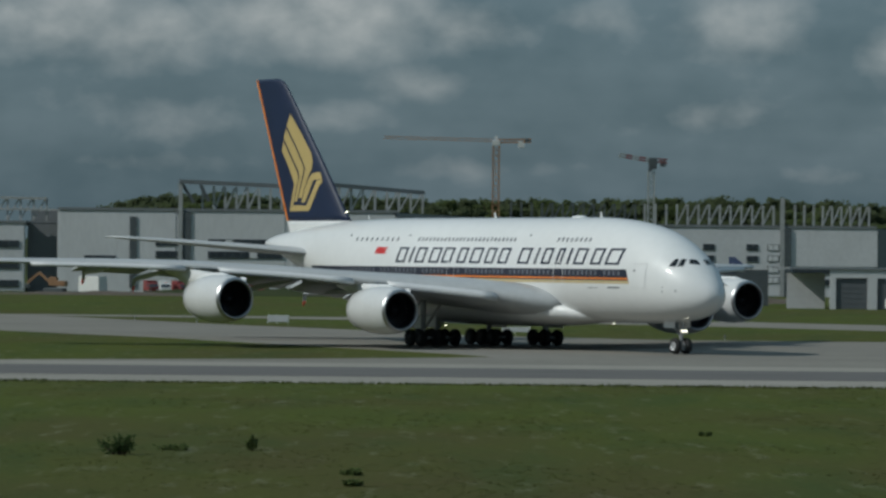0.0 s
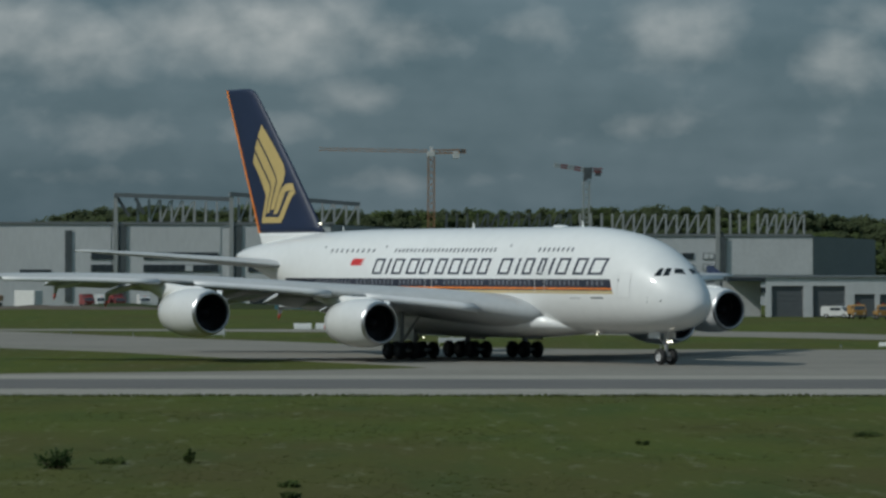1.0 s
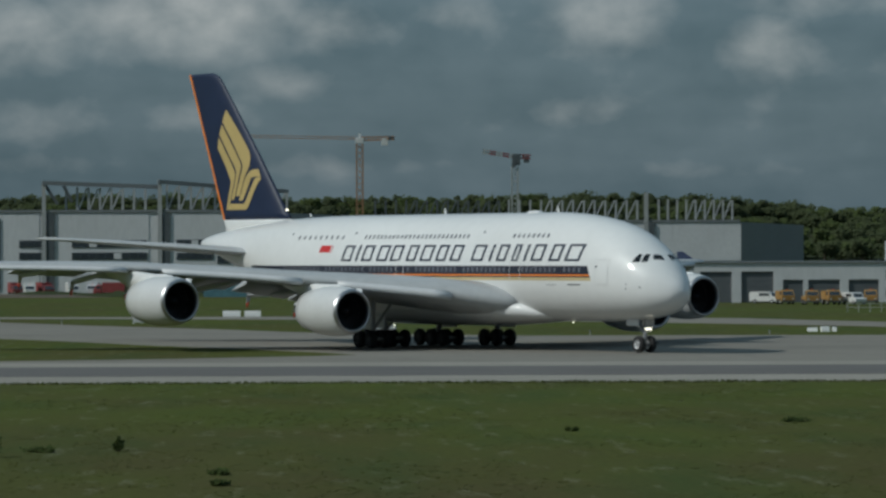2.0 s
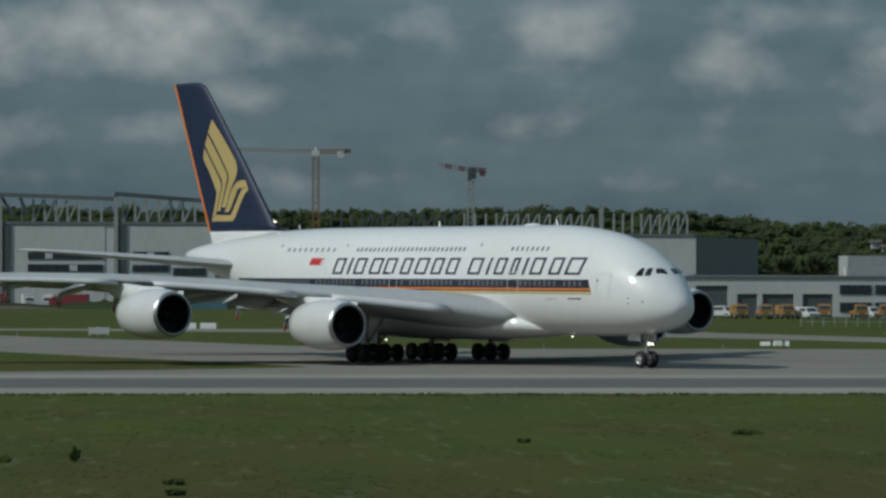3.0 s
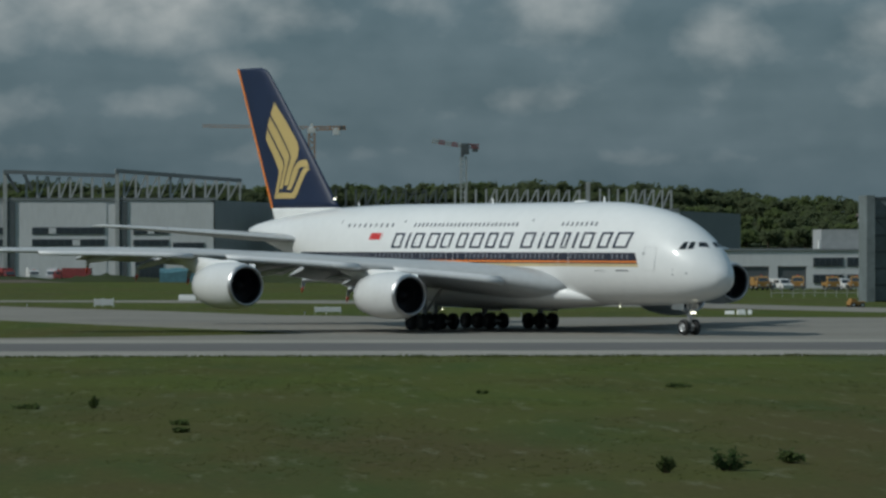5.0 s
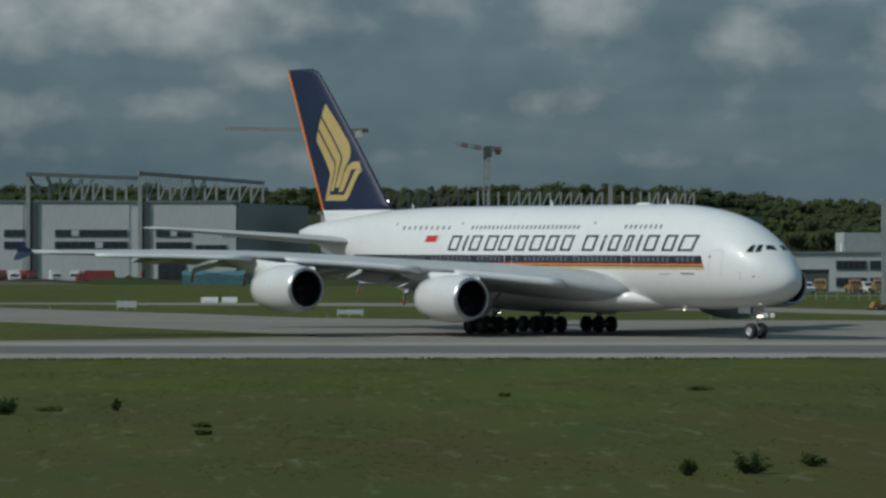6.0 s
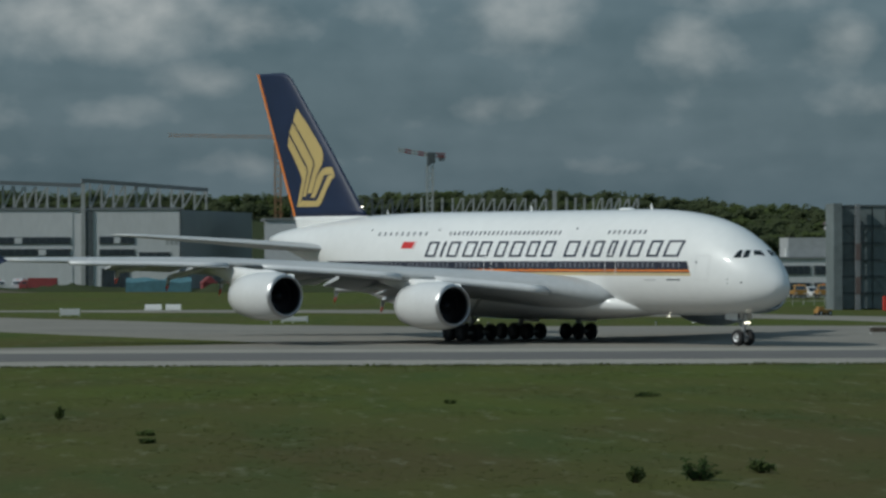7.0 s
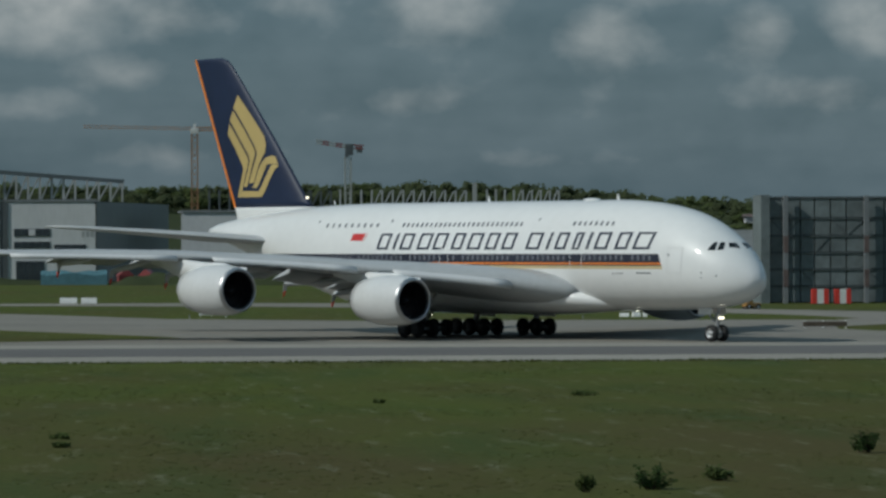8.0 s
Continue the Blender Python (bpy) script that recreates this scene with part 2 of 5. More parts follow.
GRASS = grass_material()
CLADDING = material("light_grey_metal_cladding", (0.62, 0.625, 0.635), 0.5, vary=0.07, scale=0.15, fine_scale=1.5, stretch=(1, 1, 0.3))
# dark cladding, also used as the shaded tone of the hangars' side walls
CLAD_DARK_SHADED = material("dark_and_shaded_cladding", (0.20, 0.212, 0.222), 0.5, vary=0.1, scale=0.15, fine_scale=1.5)
PALEWALL = material("pale_wall_panels", (0.60, 0.605, 0.62), 0.6, vary=0.07, scale=0.15, fine_scale=1.2)
PANE = material("dark_tinted_panes", (0.045, 0.055, 0.065), 0.12, vary=0.3, scale=0.3)
TRUSS = material("galvanised_truss_steel", (0.38, 0.39, 0.39), 0.55, 0.1, vary=0.15)
TRUSSDARK = material("dark_painted_steel", (0.085, 0.098, 0.105), 0.55, vary=0.2)
DOORMETAL = material("roller_door_metal", (0.12, 0.13, 0.14), 0.5, vary=0.12, stretch=(1, 1, 6))
BLAST = material("weathered_acoustic_panels", (0.15, 0.175, 0.18), 0.7, vary=0.25, scale=0.2, fine_scale=1.2, per_piece=0.12)
FRAME = material("weathered_frame_steel", (0.085, 0.10, 0.105), 0.6, vary=0.2)
RUST = material("rusty_primed_steel", (0.13, 0.095, 0.09), 0.7, vary=0.3)
CRANEORANGE = material("ochre_crane_paint", (0.30, 0.17, 0.09), 0.5, vary=0.12)
CRANERED = material("red_crane_paint", (0.22, 0.06, 0.06), 0.5, vary=0.15)
CRANEGREY = material("grey_crane_paint", (0.36, 0.38, 0.38), 0.5, vary=0.12)
WARNWHITE = material("white_board_paint", (0.75, 0.75, 0.73), 0.5, vary=0.05)
WARNRED = material("red_board_paint", (0.60, 0.05, 0.035), 0.5, vary=0.08)
YELLOW = material("yellow_vehicle_paint", (0.36, 0.20, 0.055), 0.4, vary=0.1)
PALEPAINT = material("white_vehicle_paint", (0.65, 0.65, 0.64), 0.4, vary=0.06)
TRUCKRED = material("red_vehicle_paint", (0.24, 0.05, 0.05), 0.4, vary=0.15)
TEAL = material("teal_sheeting", (0.07, 0.16, 0.19), 0.6, vary=0.25)
EARTH = material("bare_brown_earth", (0.10, 0.08, 0.06), 0.95, vary=0.3, scale=0.5, fine_scale=3)
CONES = material("orange_red_plastic", (0.65, 0.09, 0.05), 0.5, vary=0.08)
LEAF = material("hill_tree_leaves", (0.104, 0.126, 0.062), 0.9, vary=0.4, scale=0.02, fine_scale=0.12, second=(0.088, 0.108, 0.058), spec=0.05)
LEAFLIGHT = material("light_hill_tree_leaves", (0.118, 0.148, 0.056), 0.9, vary=0.35, scale=0.03, fine_scale=0.12, second=(0.094, 0.124, 0.050), spec=0.05)
for leaf_surface in (LEAF, LEAFLIGHT, TUFT):
    translucent(leaf_surface, 0.5)
WEEDLOW = material("low_weed_leaves", (0.082, 0.110, 0.036), 0.8, vary=0.3, scale=2, fine_scale=9, spec=0.1)
WEED = material("dark_weed_leaves", (0.045, 0.074, 0.024), 0.85, vary=0.4, scale=2, fine_scale=9, spec=0.1)
for leaf_surface in (WEEDLOW, WEED):
    translucent(leaf_surface, 0.35)
BARK = material("brown_bark", (0.06, 0.045, 0.03), 0.9, vary=0.3)


# ---------------------------------------------------------------- mesh tools
def mesh(name, verts, faces, mats, smooth=False, slots=None):
    d = bpy.data.meshes.new(name)
    d.from_pydata([tuple(v) for v in verts], [], faces)
    for m in (mats if isinstance(mats, (list, tuple)) else [mats]):
        d.materials.append(m)
    if slots:
        d.polygons.foreach_set("material_index", slots)
    if smooth:
        d.polygons.foreach_set("use_smooth", [True] * len(d.polygons))
    d.update()
    return d


def part(name, data, parent, label=""):
    ob = new(name, data)
    ob.parent = parent
    return tagged(ob, label) if label else ob


def thing(name, label, category, group="", kind="", data=None):
    return tagged(new(name, data), label, category, group, kind)


class Shape:
    """Gathers boxes, tubes and lofts into one mesh."""

    def __init__(self):
        self.v, self.f, self.m = [], [], []

    def add(self, verts, faces, slot=0):
        k = len(self.v)
        self.v += [tuple(v) for v in verts]
        self.f += [tuple(i + k for i in f) for f in faces]
        self.m += [slot] * len(faces)
        return self

    def box(self, c, size, slot=0, rz=0.0, bevel=0.0):
        bm = bmesh.new()
        bmesh.ops.create_cube(bm, size=1, matrix=Matrix.Diagonal((*size, 1)))
        if bevel:
            bmesh.ops.bevel(bm, geom=list(bm.edges), offset=bevel, segments=2, affect="EDGES", profile=0.6)
        m = Matrix.Translation(c) @ Matrix.Rotation(radians(rz), 4, "Z")
        bm.verts.index_update()
        self.add([m @ v.co for v in bm.verts], [[v.index for v in f.verts] for f in bm.faces], slot)
        bm.free()
        return self

    def beam(self, a, b, w, h=None, slot=0):
        """A square bar from a to b."""
        a, b = Vector(a), Vector(b)
        h = h or w
        d = (b - a).normalized()
        side = d.cross(Vector((0, 0, 1)))
        side = side.normalized() if side.length > 1e-3 else Vector((1, 0, 0))
        up = side.cross(d).normalized()
        q = [p + side * x * w / 2 + up * y * h / 2 for p in (a, b) for x, y in ((-1, -1), (1, -1), (1, 1), (-1, 1))]
        return self.add(q, [(3, 2, 1, 0), (4, 5, 6, 7), (0, 1, 5, 4), (1, 2, 6, 5), (2, 3, 7, 6), (3, 0, 4, 7)], slot)

    def tube(self, a, b, r, r2=None, n=12, slot=0):
        a, b = Vector(a), Vector(b)
        r2 = r if r2 is None else r2
        d = (b - a).normalized()
        s = d.orthogonal().normalized()
        u = d.cross(s)
        v = []
        for p, rad in ((a, r), (b, r2)):
            v += [p + (s * math.cos(i * math.tau / n) + u * math.sin(i * math.tau / n)) * rad for i in range(n)]
        f = [(i, (i + 1) % n, n + (i + 1) % n, n + i) for i in range(n)]
        return self.add(v, f + [tuple(range(n - 1, -1, -1)), tuple(range(n, 2 * n))], slot)

    def rings(self, rings, slot=0, caps=True):
        """A skin over rings of equal count."""
        n = len(rings[0])
        v = [p for r in rings for p in r]
        f = [(i * n + j, i * n + (j + 1) % n, (i + 1) * n + (j + 1) % n, (i + 1) * n + j) for i in range(len(rings) - 1) for j in range(n)]
        if caps:
            f += [tuple(range(n - 1, -1, -1)), tuple((len(rings) - 1) * n + j for j in range(n))]
        return self.add(v, f, slot)

    def spun(self, profile, axis_at, n=32, slot=0):
        """A solid of revolution about the x axis through axis_at; profile: (x, radius)."""
        c = Vector(axis_at)
        self.rings([[c + Vector((x, r * math.cos(j * math.tau / n), r * math.sin(j * math.tau / n))) for j in range(n)] for x, r in profile], slot, caps=False)
        return self

    def data(self, name, mats, smooth=False):
        return mesh(name, self.v, self.f, mats, smooth, self.m)


# ---------------------------------------------------------------- ground
def sheet(name, outline, z, mat, label, category):
    """A slab of the setting with the outline's corners, its top at z."""
    n = len(outline)
    v = [(x, y, z) for x, y in outline] + [(x, y, -0.3) for x, y in outline]
    f = [tuple(range(n))] + [(i, n + i, n + (i + 1) % n, (i + 1) % n) for i in range(n)]
    return thing(name, label, category, kind="structure", data=mesh(name, v, f, mat))


sheet("ground", [(-4200, -600), (4200, -600), (4200, 4400), (-4200, 4400)], 0.0, GRASS, "mown green and brownish airfield grass reaching the horizon", "grass")
sheet("taxiway_shoulder", [(-400, 266), (400, 266), (400, 313), (-400, 313)], 0.03, CONCRETE, "pale worn concrete shoulders of the near taxiway", "taxiway")
sheet("taxiway", [(-400, 280), (400, 280), (400, 302), (-400, 302)], 0.045, ASPHALT, "dark grey asphalt strip of the near taxiway", "taxiway")
sheet("apron_taxiway", [(-34, 312), (-17, 321), (-7, 325.5), (4, 333), (7.5, 336), (5, 344), (-3, 361), (-9, 373), (-20, 398), (-38, 428), (-90, 510),
                        (-400, 990), (-400, 1090), (-110, 640), (-60, 560), (-48, 537), (-37, 518), (-18, 475), (-5, 452), (7, 425), (25, 411), (46, 410),
                        (61, 408), (70, 406), (76, 398), (74, 385), (66, 372), (64.5, 362), (67, 352), (90, 347), (400, 345), (400, 311)],
      0.02, TAXIWAY, "weathered pale concrete taxiway curving in between wedges of grass", "taxiway")
sheet("link_road", [(-300, 552), (-300, 538), (-20, 526), (20, 508), (40, 490), (52, 475), (62, 460), (72, 438), (76, 414), (72, 406), (80, 386), (400, 386), (400, 470),
                    (110, 440), (86, 452), (72, 478), (57, 514), (43, 530), (10, 540)],
      0.028, TAXIWAY, "narrow pale concrete link road behind a strip of grass", "road")


# ---------------------------------------------------------------- the airliner, nose at the origin, pointing to +x
airliner = thing("airliner", "white four-engined double-deck airliner with navy fin taxiing on concrete", "airplane")

ST = [0, 0.15, 0.4, 0.8, 1.4, 2.2, 3.2, 4.4, 6, 8, 10, 13, 16, 46, 50, 54, 58, 62, 66, 69, 70.5]
TOP = [4.75, 5.18, 5.58, 6.04, 6.64, 7.32, 8.02, 8.74, 9.50, 10.10, 10.48, 10.80, 10.92, 10.92, 10.86, 10.74, 10.52, 10.20, 9.75, 9.32, 8.95]
BOT = [4.75, 4.32, 3.95, 3.60, 3.28, 3.00, 2.78, 2.62, 2.50, 2.42, 2.38, 2.35, 2.35, 2.35, 2.75, 3.70, 4.85, 6.05, 7.20, 8.00, 8.40]
WID = [0.0, 0.50, 0.88, 1.27, 1.74, 2.22, 2.62, 2.95, 3.22, 3.42, 3.52, 3.57, 3.57, 3.57, 3.48, 3.22, 2.78, 2.18, 1.45, 0.80, 0.35]


def curve_at(s, ys):
    """Smooth interpolation through the stations (Hermite with limited slopes)."""
    i = max(0, min(len(ST) - 2, int(np.searchsorted(ST, s, side="right")) - 1))
    x0, x1, y0, y1 = ST[i], ST[i + 1], ys[i], ys[i + 1]
    d = (y1 - y0) / (x1 - x0)

    def slope(j):
        if j <= 0:
            return d * 1.2
        if j >= len(ST) - 1:
            return d
        a, b = (ys[j] - ys[j - 1]) / (ST[j] - ST[j - 1]), (ys[j + 1] - ys[j]) / (ST[j + 1] - ST[j])
        return 0.0 if a * b <= 0 else 2 * a * b / (a + b)
    h = x1 - x0
    t = min(1, max(0, (s - x0) / h))
    return (2 * t ** 3 - 3 * t ** 2 + 1) * y0 + (t ** 3 - 2 * t ** 2 + t) * h * slope(i) + (-2 * t ** 3 + 3 * t ** 2) * y1 + (t ** 3 - t ** 2) * h * slope(i + 1)


EXPN = 2.12


def section(s):
    top, bot, w = curve_at(s, TOP), curve_at(s, BOT), curve_at(s, WID)
    return top, bot, w, bot + 0.43 * (top - bot)


def side_y(s, z):
    """Half width of the hull at height z, s metres behind the nose."""
    top, bot, w, zc = section(s)
    a = (top - zc) if z > zc else (zc - bot)
    k = min(1.0, abs(z - zc) / max(a, 1e-6))
    return w * max(0.0, 1 - k ** EXPN) ** (1 / EXPN)


def hull_ring(s, n=56):
    top, bot, w, zc = section(s)
    ring = []
    for j in range(n):
        a = j * math.tau / n
        c, q = math.cos(a), math.sin(a)
        y = w * math.copysign(abs(c) ** (2 / EXPN), c)
        z = zc + (top - zc if q > 0 else zc - bot) * math.copysign(abs(q) ** (2 / EXPN), q)
        ring.append((-s, y, z))
    return ring


stations = [0.01, 0.06, 0.15, 0.28, 0.4, 0.6, 0.8, 1.1, 1.4, 1.8, 2.2, 2.7, 3.2, 3.8, 4.4, 5.2, 6, 7, 8, 9, 10, 11.5, 13, 14.5, 16, 20, 25, 30, 36, 42, 46, 48, 50, 52, 54, 56, 58, 60, 62, 64, 66, 67.5, 69, 70, 70.5]
fuselage = part("fuselage", Shape().rings([hull_ring(s) for s in stations]).data("fuselage", WHITE, True), airliner, "glossy white double-deck hull")


def decal(name, corners, mat, parent, label="", nu=8, nv=3, side=-1, lift=0.012, data_only=False):
    """Paint on the hull: a four-cornered patch in (metres behind the nose, height)."""
    (s0, z0), (s1, z1), (s2, z2), (s3, z3) = corners
    v, f = [], []
    for i in range(nu + 1):
        u = i / nu
        for j in range(nv + 1):
            w = j / nv
            s = (1 - u) * ((1 - w) * s0 + w * s3) + u * ((1 - w) * s1 + w * s2)
            z = (1 - u) * ((1 - w) * z0 + w * z3) + u * ((1 - w) * z1 + w * z2)
            v.append((-s, side * (side_y(s, z) + lift), z))
    for i in range(nu):
        for j in range(nv):
            q = (i * (nv + 1) + j, (i + 1) * (nv + 1) + j, (i + 1) * (nv + 1) + j + 1, i * (nv + 1) + j + 1)
            f.append(q if side > 0 else q[::-1])
    return part(name, mesh(name, v, f, mat, True), parent, label)


# cheat line: navy, orange, navy hairline and pale gold, with a raked front end
for side in (-1, 1):
    for hi, lo, mat, name in ((6.70, 6.04, STRIPE, "navy_stripe"), (6.04, 5.90, ORANGE, "orange_stripe"), (5.90, 5.80, STRIPE, "navy_stripe"), (5.80, 5.56, PALEGOLD, "gold_stripe")):
        rake = lambda z: 7.35 + (z - 5.56) * 0.42
        decal(name, [(rake(lo), lo), (58, lo), (58, hi), (rake(hi), hi)], mat, fuselage, nu=60, nv=3, side=side)

# main-deck cabin windows: pale blinds in the navy stripe
for side in (-1,):
    s, k = 8.6, 0
    while s < 52:
        if not (16.2 < s < 18.3 or 32.6 < s < 34.4 or (k % 11 == 4)):
            decal("window", [(s, 6.22), (s + 0.26, 6.22), (s + 0.26, 6.58), (s, 6.58)], SHADE if (k * 7) % 5 else CABINGLASS, fuselage, nu=1, nv=2, lift=0.02)
        s += 0.62
        k += 1
# upper-deck windows
for s0, s1, n in ((13.46, 18.0, 8), (24.44, 39.43, 26), (42.9, 49.8, 9)):
    for i in range(n):
        s = s0 + (s1 - s0) * i / (n - 1)
        decal("window", [(s, 8.90), (s + 0.24, 8.90), (s + 0.20, 9.22), (s - 0.04, 9.22)], CABINGLASS, fuselage, nu=1, nv=2, lift=0.02)
for s in (22.4, 41.2, 51.2):
    decal("window", [(s, 9.3), (s + 0.18, 9.3), (s + 0.18, 9.5), (s, 9.5)], CABINGLASS, fuselage, nu=1, nv=1, lift=0.02)


def door(s0, s1, z0, z1, mat=WHITE):
    t = 0.055
    for a in ([(s0, z0), (s0 + t, z0), (s0 + t, z1), (s0, z1)], [(s1 - t, z0), (s1, z0), (s1, z1), (s1 - t, z1)], [(s0, z0), (s1, z0), (s1, z0 + t), (s0, z0 + t)], [(s0, z1 - t), (s1, z1 - t), (s1, z1), (s0, z1)]):
        decal("door_outline", a, mat, fuselage, nu=3, nv=4, lift=0.026)


door(32.95, 34.05, 5.2, 7.15)
door(16.5, 17.9, 5.2, 7.25)
door(5.5, 6.95, 5.25, 7.2, GASKET)
door(20.0, 20.9, 8.0, 9.8, GASKET)
for s, z, w, hgt in ((8.6, 5.2, 1.6, 0.10), (11.6, 5.2, 1.4, 0.04), (6.75, 6.55, 0.16, 0.16), (2.4, 5.0, 0.12, 0.12), (3.6, 4.9, 0.10, 0.12), (3.6, 5.25, 0.1, 0.1)):
    decal("hull_mark", [(s, z), (s + w, z), (s + w, z + hgt), (s, z + hgt)], CABINGLASS, fuselage, nu=3, nv=1, lift=0.02)

# painted name on the upper deck: plain slanted strokes in place of the characters
NAME_SPANS = [(42.47, 40.98), (40.34, 40.01), (39.44, 37.93), (37.17, 35.57), (35.12, 33.57), (32.75, 31.37), (30.73, 29.08), (28.45, 27.03), (26.40, 24.93),
              (23.40, 21.72), (20.92, 20.58), (19.90, 18.56), (17.80, 16.87), (16.15, 15.81), (15.18, 13.62), (12.77, 11.32), (10.74, 8.86)]
for a, b in NAME_SPANS:
    z0, z1, lean, t = 7.06, 8.38, 0.42, 0.30
    sl = lambda s, z: s - (z - z0) / (z1 - z0) * lean
    if a - b < 0.6:
        decal("name_stroke", [(a, z0), (b, z0), (sl(b, z1), z1), (sl(a, z1), z1)], INK, fuselage, nu=2, nv=6)
    else:
        for p, q in ((a, a - t), (b + t, b)):
            decal("name_stroke", [(p, z0), (q, z0), (sl(q, z1), z1), (sl(p, z1), z1)], INK, fuselage, nu=2, nv=6)
        for c0, c1 in ((z0, z0 + 0.17), (z1 - 0.17, z1)):
            decal("name_stroke", [(sl(a, c0), c0), (sl(b, c0), c0), (sl(b, c1), c1), (sl(a, c1), c1)], INK, fuselage, nu=4, nv=2, lift=0.014)
# flag
decal("flag", [(46.1, 7.8), (44.2, 7.8), (44.0, 8.38), (45.9, 8.38)], FLAGRED, fuselage, "small red flag painted on the hull", nu=3, nv=2)
decal("flag_field", [(44.42, 7.84), (44.24, 7.84), (44.06, 8.34), (44.24, 8.34)], WHITE, fuselage, nu=2, nv=2, lift=0.02)

# cockpit glazing, both sides
# panes as corners in (metres behind the nose, degrees round the hull from its side)
COCKPIT = [[(3.54, 35.3), (3.00, 41.8), (3.20, 56.6), (3.42, 53.1)], [(2.88, 43.5), (2.54, 51.0), (2.80, 67.0), (3.06, 60.7)], [(2.36, 62.5), (1.95, 82.0), (2.47, 84.0), (2.69, 70.6)]]


def cockpit_pane(corners, side):
    (s0, a0), (s1, a1), (s2, a2), (s3, a3) = corners
    v, f, n = [], [], 6
    for i in range(n + 1):
        for j in range(n + 1):
            u, w = i / n, j / n
            s = (1 - u) * ((1 - w) * s0 + w * s3) + u * ((1 - w) * s1 + w * s2)
            a = radians((1 - u) * ((1 - w) * a0 + w * a3) + u * ((1 - w) * a1 + w * a2))
            top, bot, wd, zc = section(s)
            c, q = math.cos(a), math.sin(a)
            v.append((-s + 0.010, side * (wd * c ** (2 / EXPN) + 0.012 * c), zc + (top - zc) * q ** (2 / EXPN) + 0.016 * q))
    for i in range(n):
        for j in range(n):
            t = (i * (n + 1) + j, (i + 1) * (n + 1) + j, (i + 1) * (n + 1) + j + 1, i * (n + 1) + j + 1)
            f.append(t if side > 0 else t[::-1])
    return mesh("cockpit_window", v, f, DARKGLASS, True)


for side in (-1, 1):
    for corners in COCKPIT:
        part("cockpit_window", cockpit_pane(corners, side), fuselage, "dark cockpit glass")

# belly fairing with the wing roots
rings = []
FAIR = [(14.5, 1.2, 2.55, 3.1), (16, 2.5, 2.36, 3.7), (17.5, 3.3, 2.22, 4.2), (19.5, 3.85, 2.08, 4.75), (22, 4.2, 1.95, 5.15), (26, 4.4, 1.86, 5.4), (34, 4.45, 1.85, 5.4), (40, 4.2, 1.95, 5.2), (44, 3.6, 2.2, 4.6), (47, 2.4, 2.6, 3.8)]
for s in np.linspace(14.5, 47, 40):
    w, b, t = (float(np.interp(s, [q[0] for q in FAIR], [q[k] for q in FAIR])) for k in (1, 2, 3))
    zc = (b + t) / 2
    rings.append([(-s, w * math.copysign(abs(math.cos(a)) ** 0.85, math.cos(a)), zc + (t - b) / 2 * math.copysign(abs(math.sin(a)) ** 0.85, math.sin(a))) for a in (j * math.tau / 36 for j in range(36))])
part("belly_fairing", Shape().rings(rings).data("belly_fairing", WHITE, True), airliner, "smooth white wing-root fairing under the hull")
for s, hgt, ln in ((16.07, 0.45, 0.28), (31.9, 0.45, 0.28), (52.5, 0.3, 0.2)):
    part("antenna", Shape().rings([[(-s, -0.04, 10.85), (-s - ln, -0.04, 10.85), (-s - ln, 0.04, 10.85), (-s, 0.04, 10.85)], [(-s - 0.15, -0.02, 10.92 + hgt), (-s - ln, -0.02, 10.92 + hgt), (-s - ln, 0.02, 10.92 + hgt), (-s - 0.15, 0.02, 10.92 + hgt)]]).data("antenna", WHITE), fuselage)
part("radome", Shape().rings([[(-19.4 + 0.95 * math.cos(a) * k, 0.5 * math.sin(a) * k, 10.86 + h) for a in (j * math.tau / 20 for j in range(20))] for k, h in ((1, 0), (0.9, 0.13), (0.6, 0.2), (0.1, 0.22))]).data("radome", WHITE, True), fuselage)


def airfoil(le, chord, thick, n=14, droop=0.0):
    """Ring of a wing section: le = (s, y, z) of the leading edge."""
    s0, y0, z0 = le
    up, dn = [], []
    for i in range(n + 1):
        x = 0.5 - 0.5 * math.cos(math.pi * i / n)
        th = 5 * thick * (0.2969 * math.sqrt(x) - 0.126 * x - 0.3516 * x ** 2 + 0.2843 * x ** 3 - 0.1036 * x ** 4)
        camb = 0.02 * (1 - (2 * x - 1) ** 2) - droop * x * x
        up.append((-(s0 + chord * x), y0, z0 + chord * (camb + th)))
        dn.append((-(s0 + chord * x), y0, z0 + chord * (camb - th)))
    return up + dn[-2:0:-1]


# wing: distance out, leading edge behind the nose, chord, height of the leading edge
WING = [(2.5, 17.2, 19.5, 3.75), (4.2, 18.4, 18.6, 3.95), (6, 20.3, 17.2, 4.35), (8, 22.2, 15.7, 4.70), (11, 24.9, 13.6, 5.10), (14.8, 28.2, 11.2, 5.55), (19, 31.9, 9.7, 6.02),
        (25.5, 37.3, 7.9, 6.55), (31, 41.8, 6.4, 6.75), (36, 45.9, 5.1, 6.82), (40.0, 49.2, 4.0, 6.88)]


def wing_at(y):
    q = np.array(WING)
    return tuple(float(np.interp(y, q[:, 0], q[:, i])) for i in (1, 2, 3))


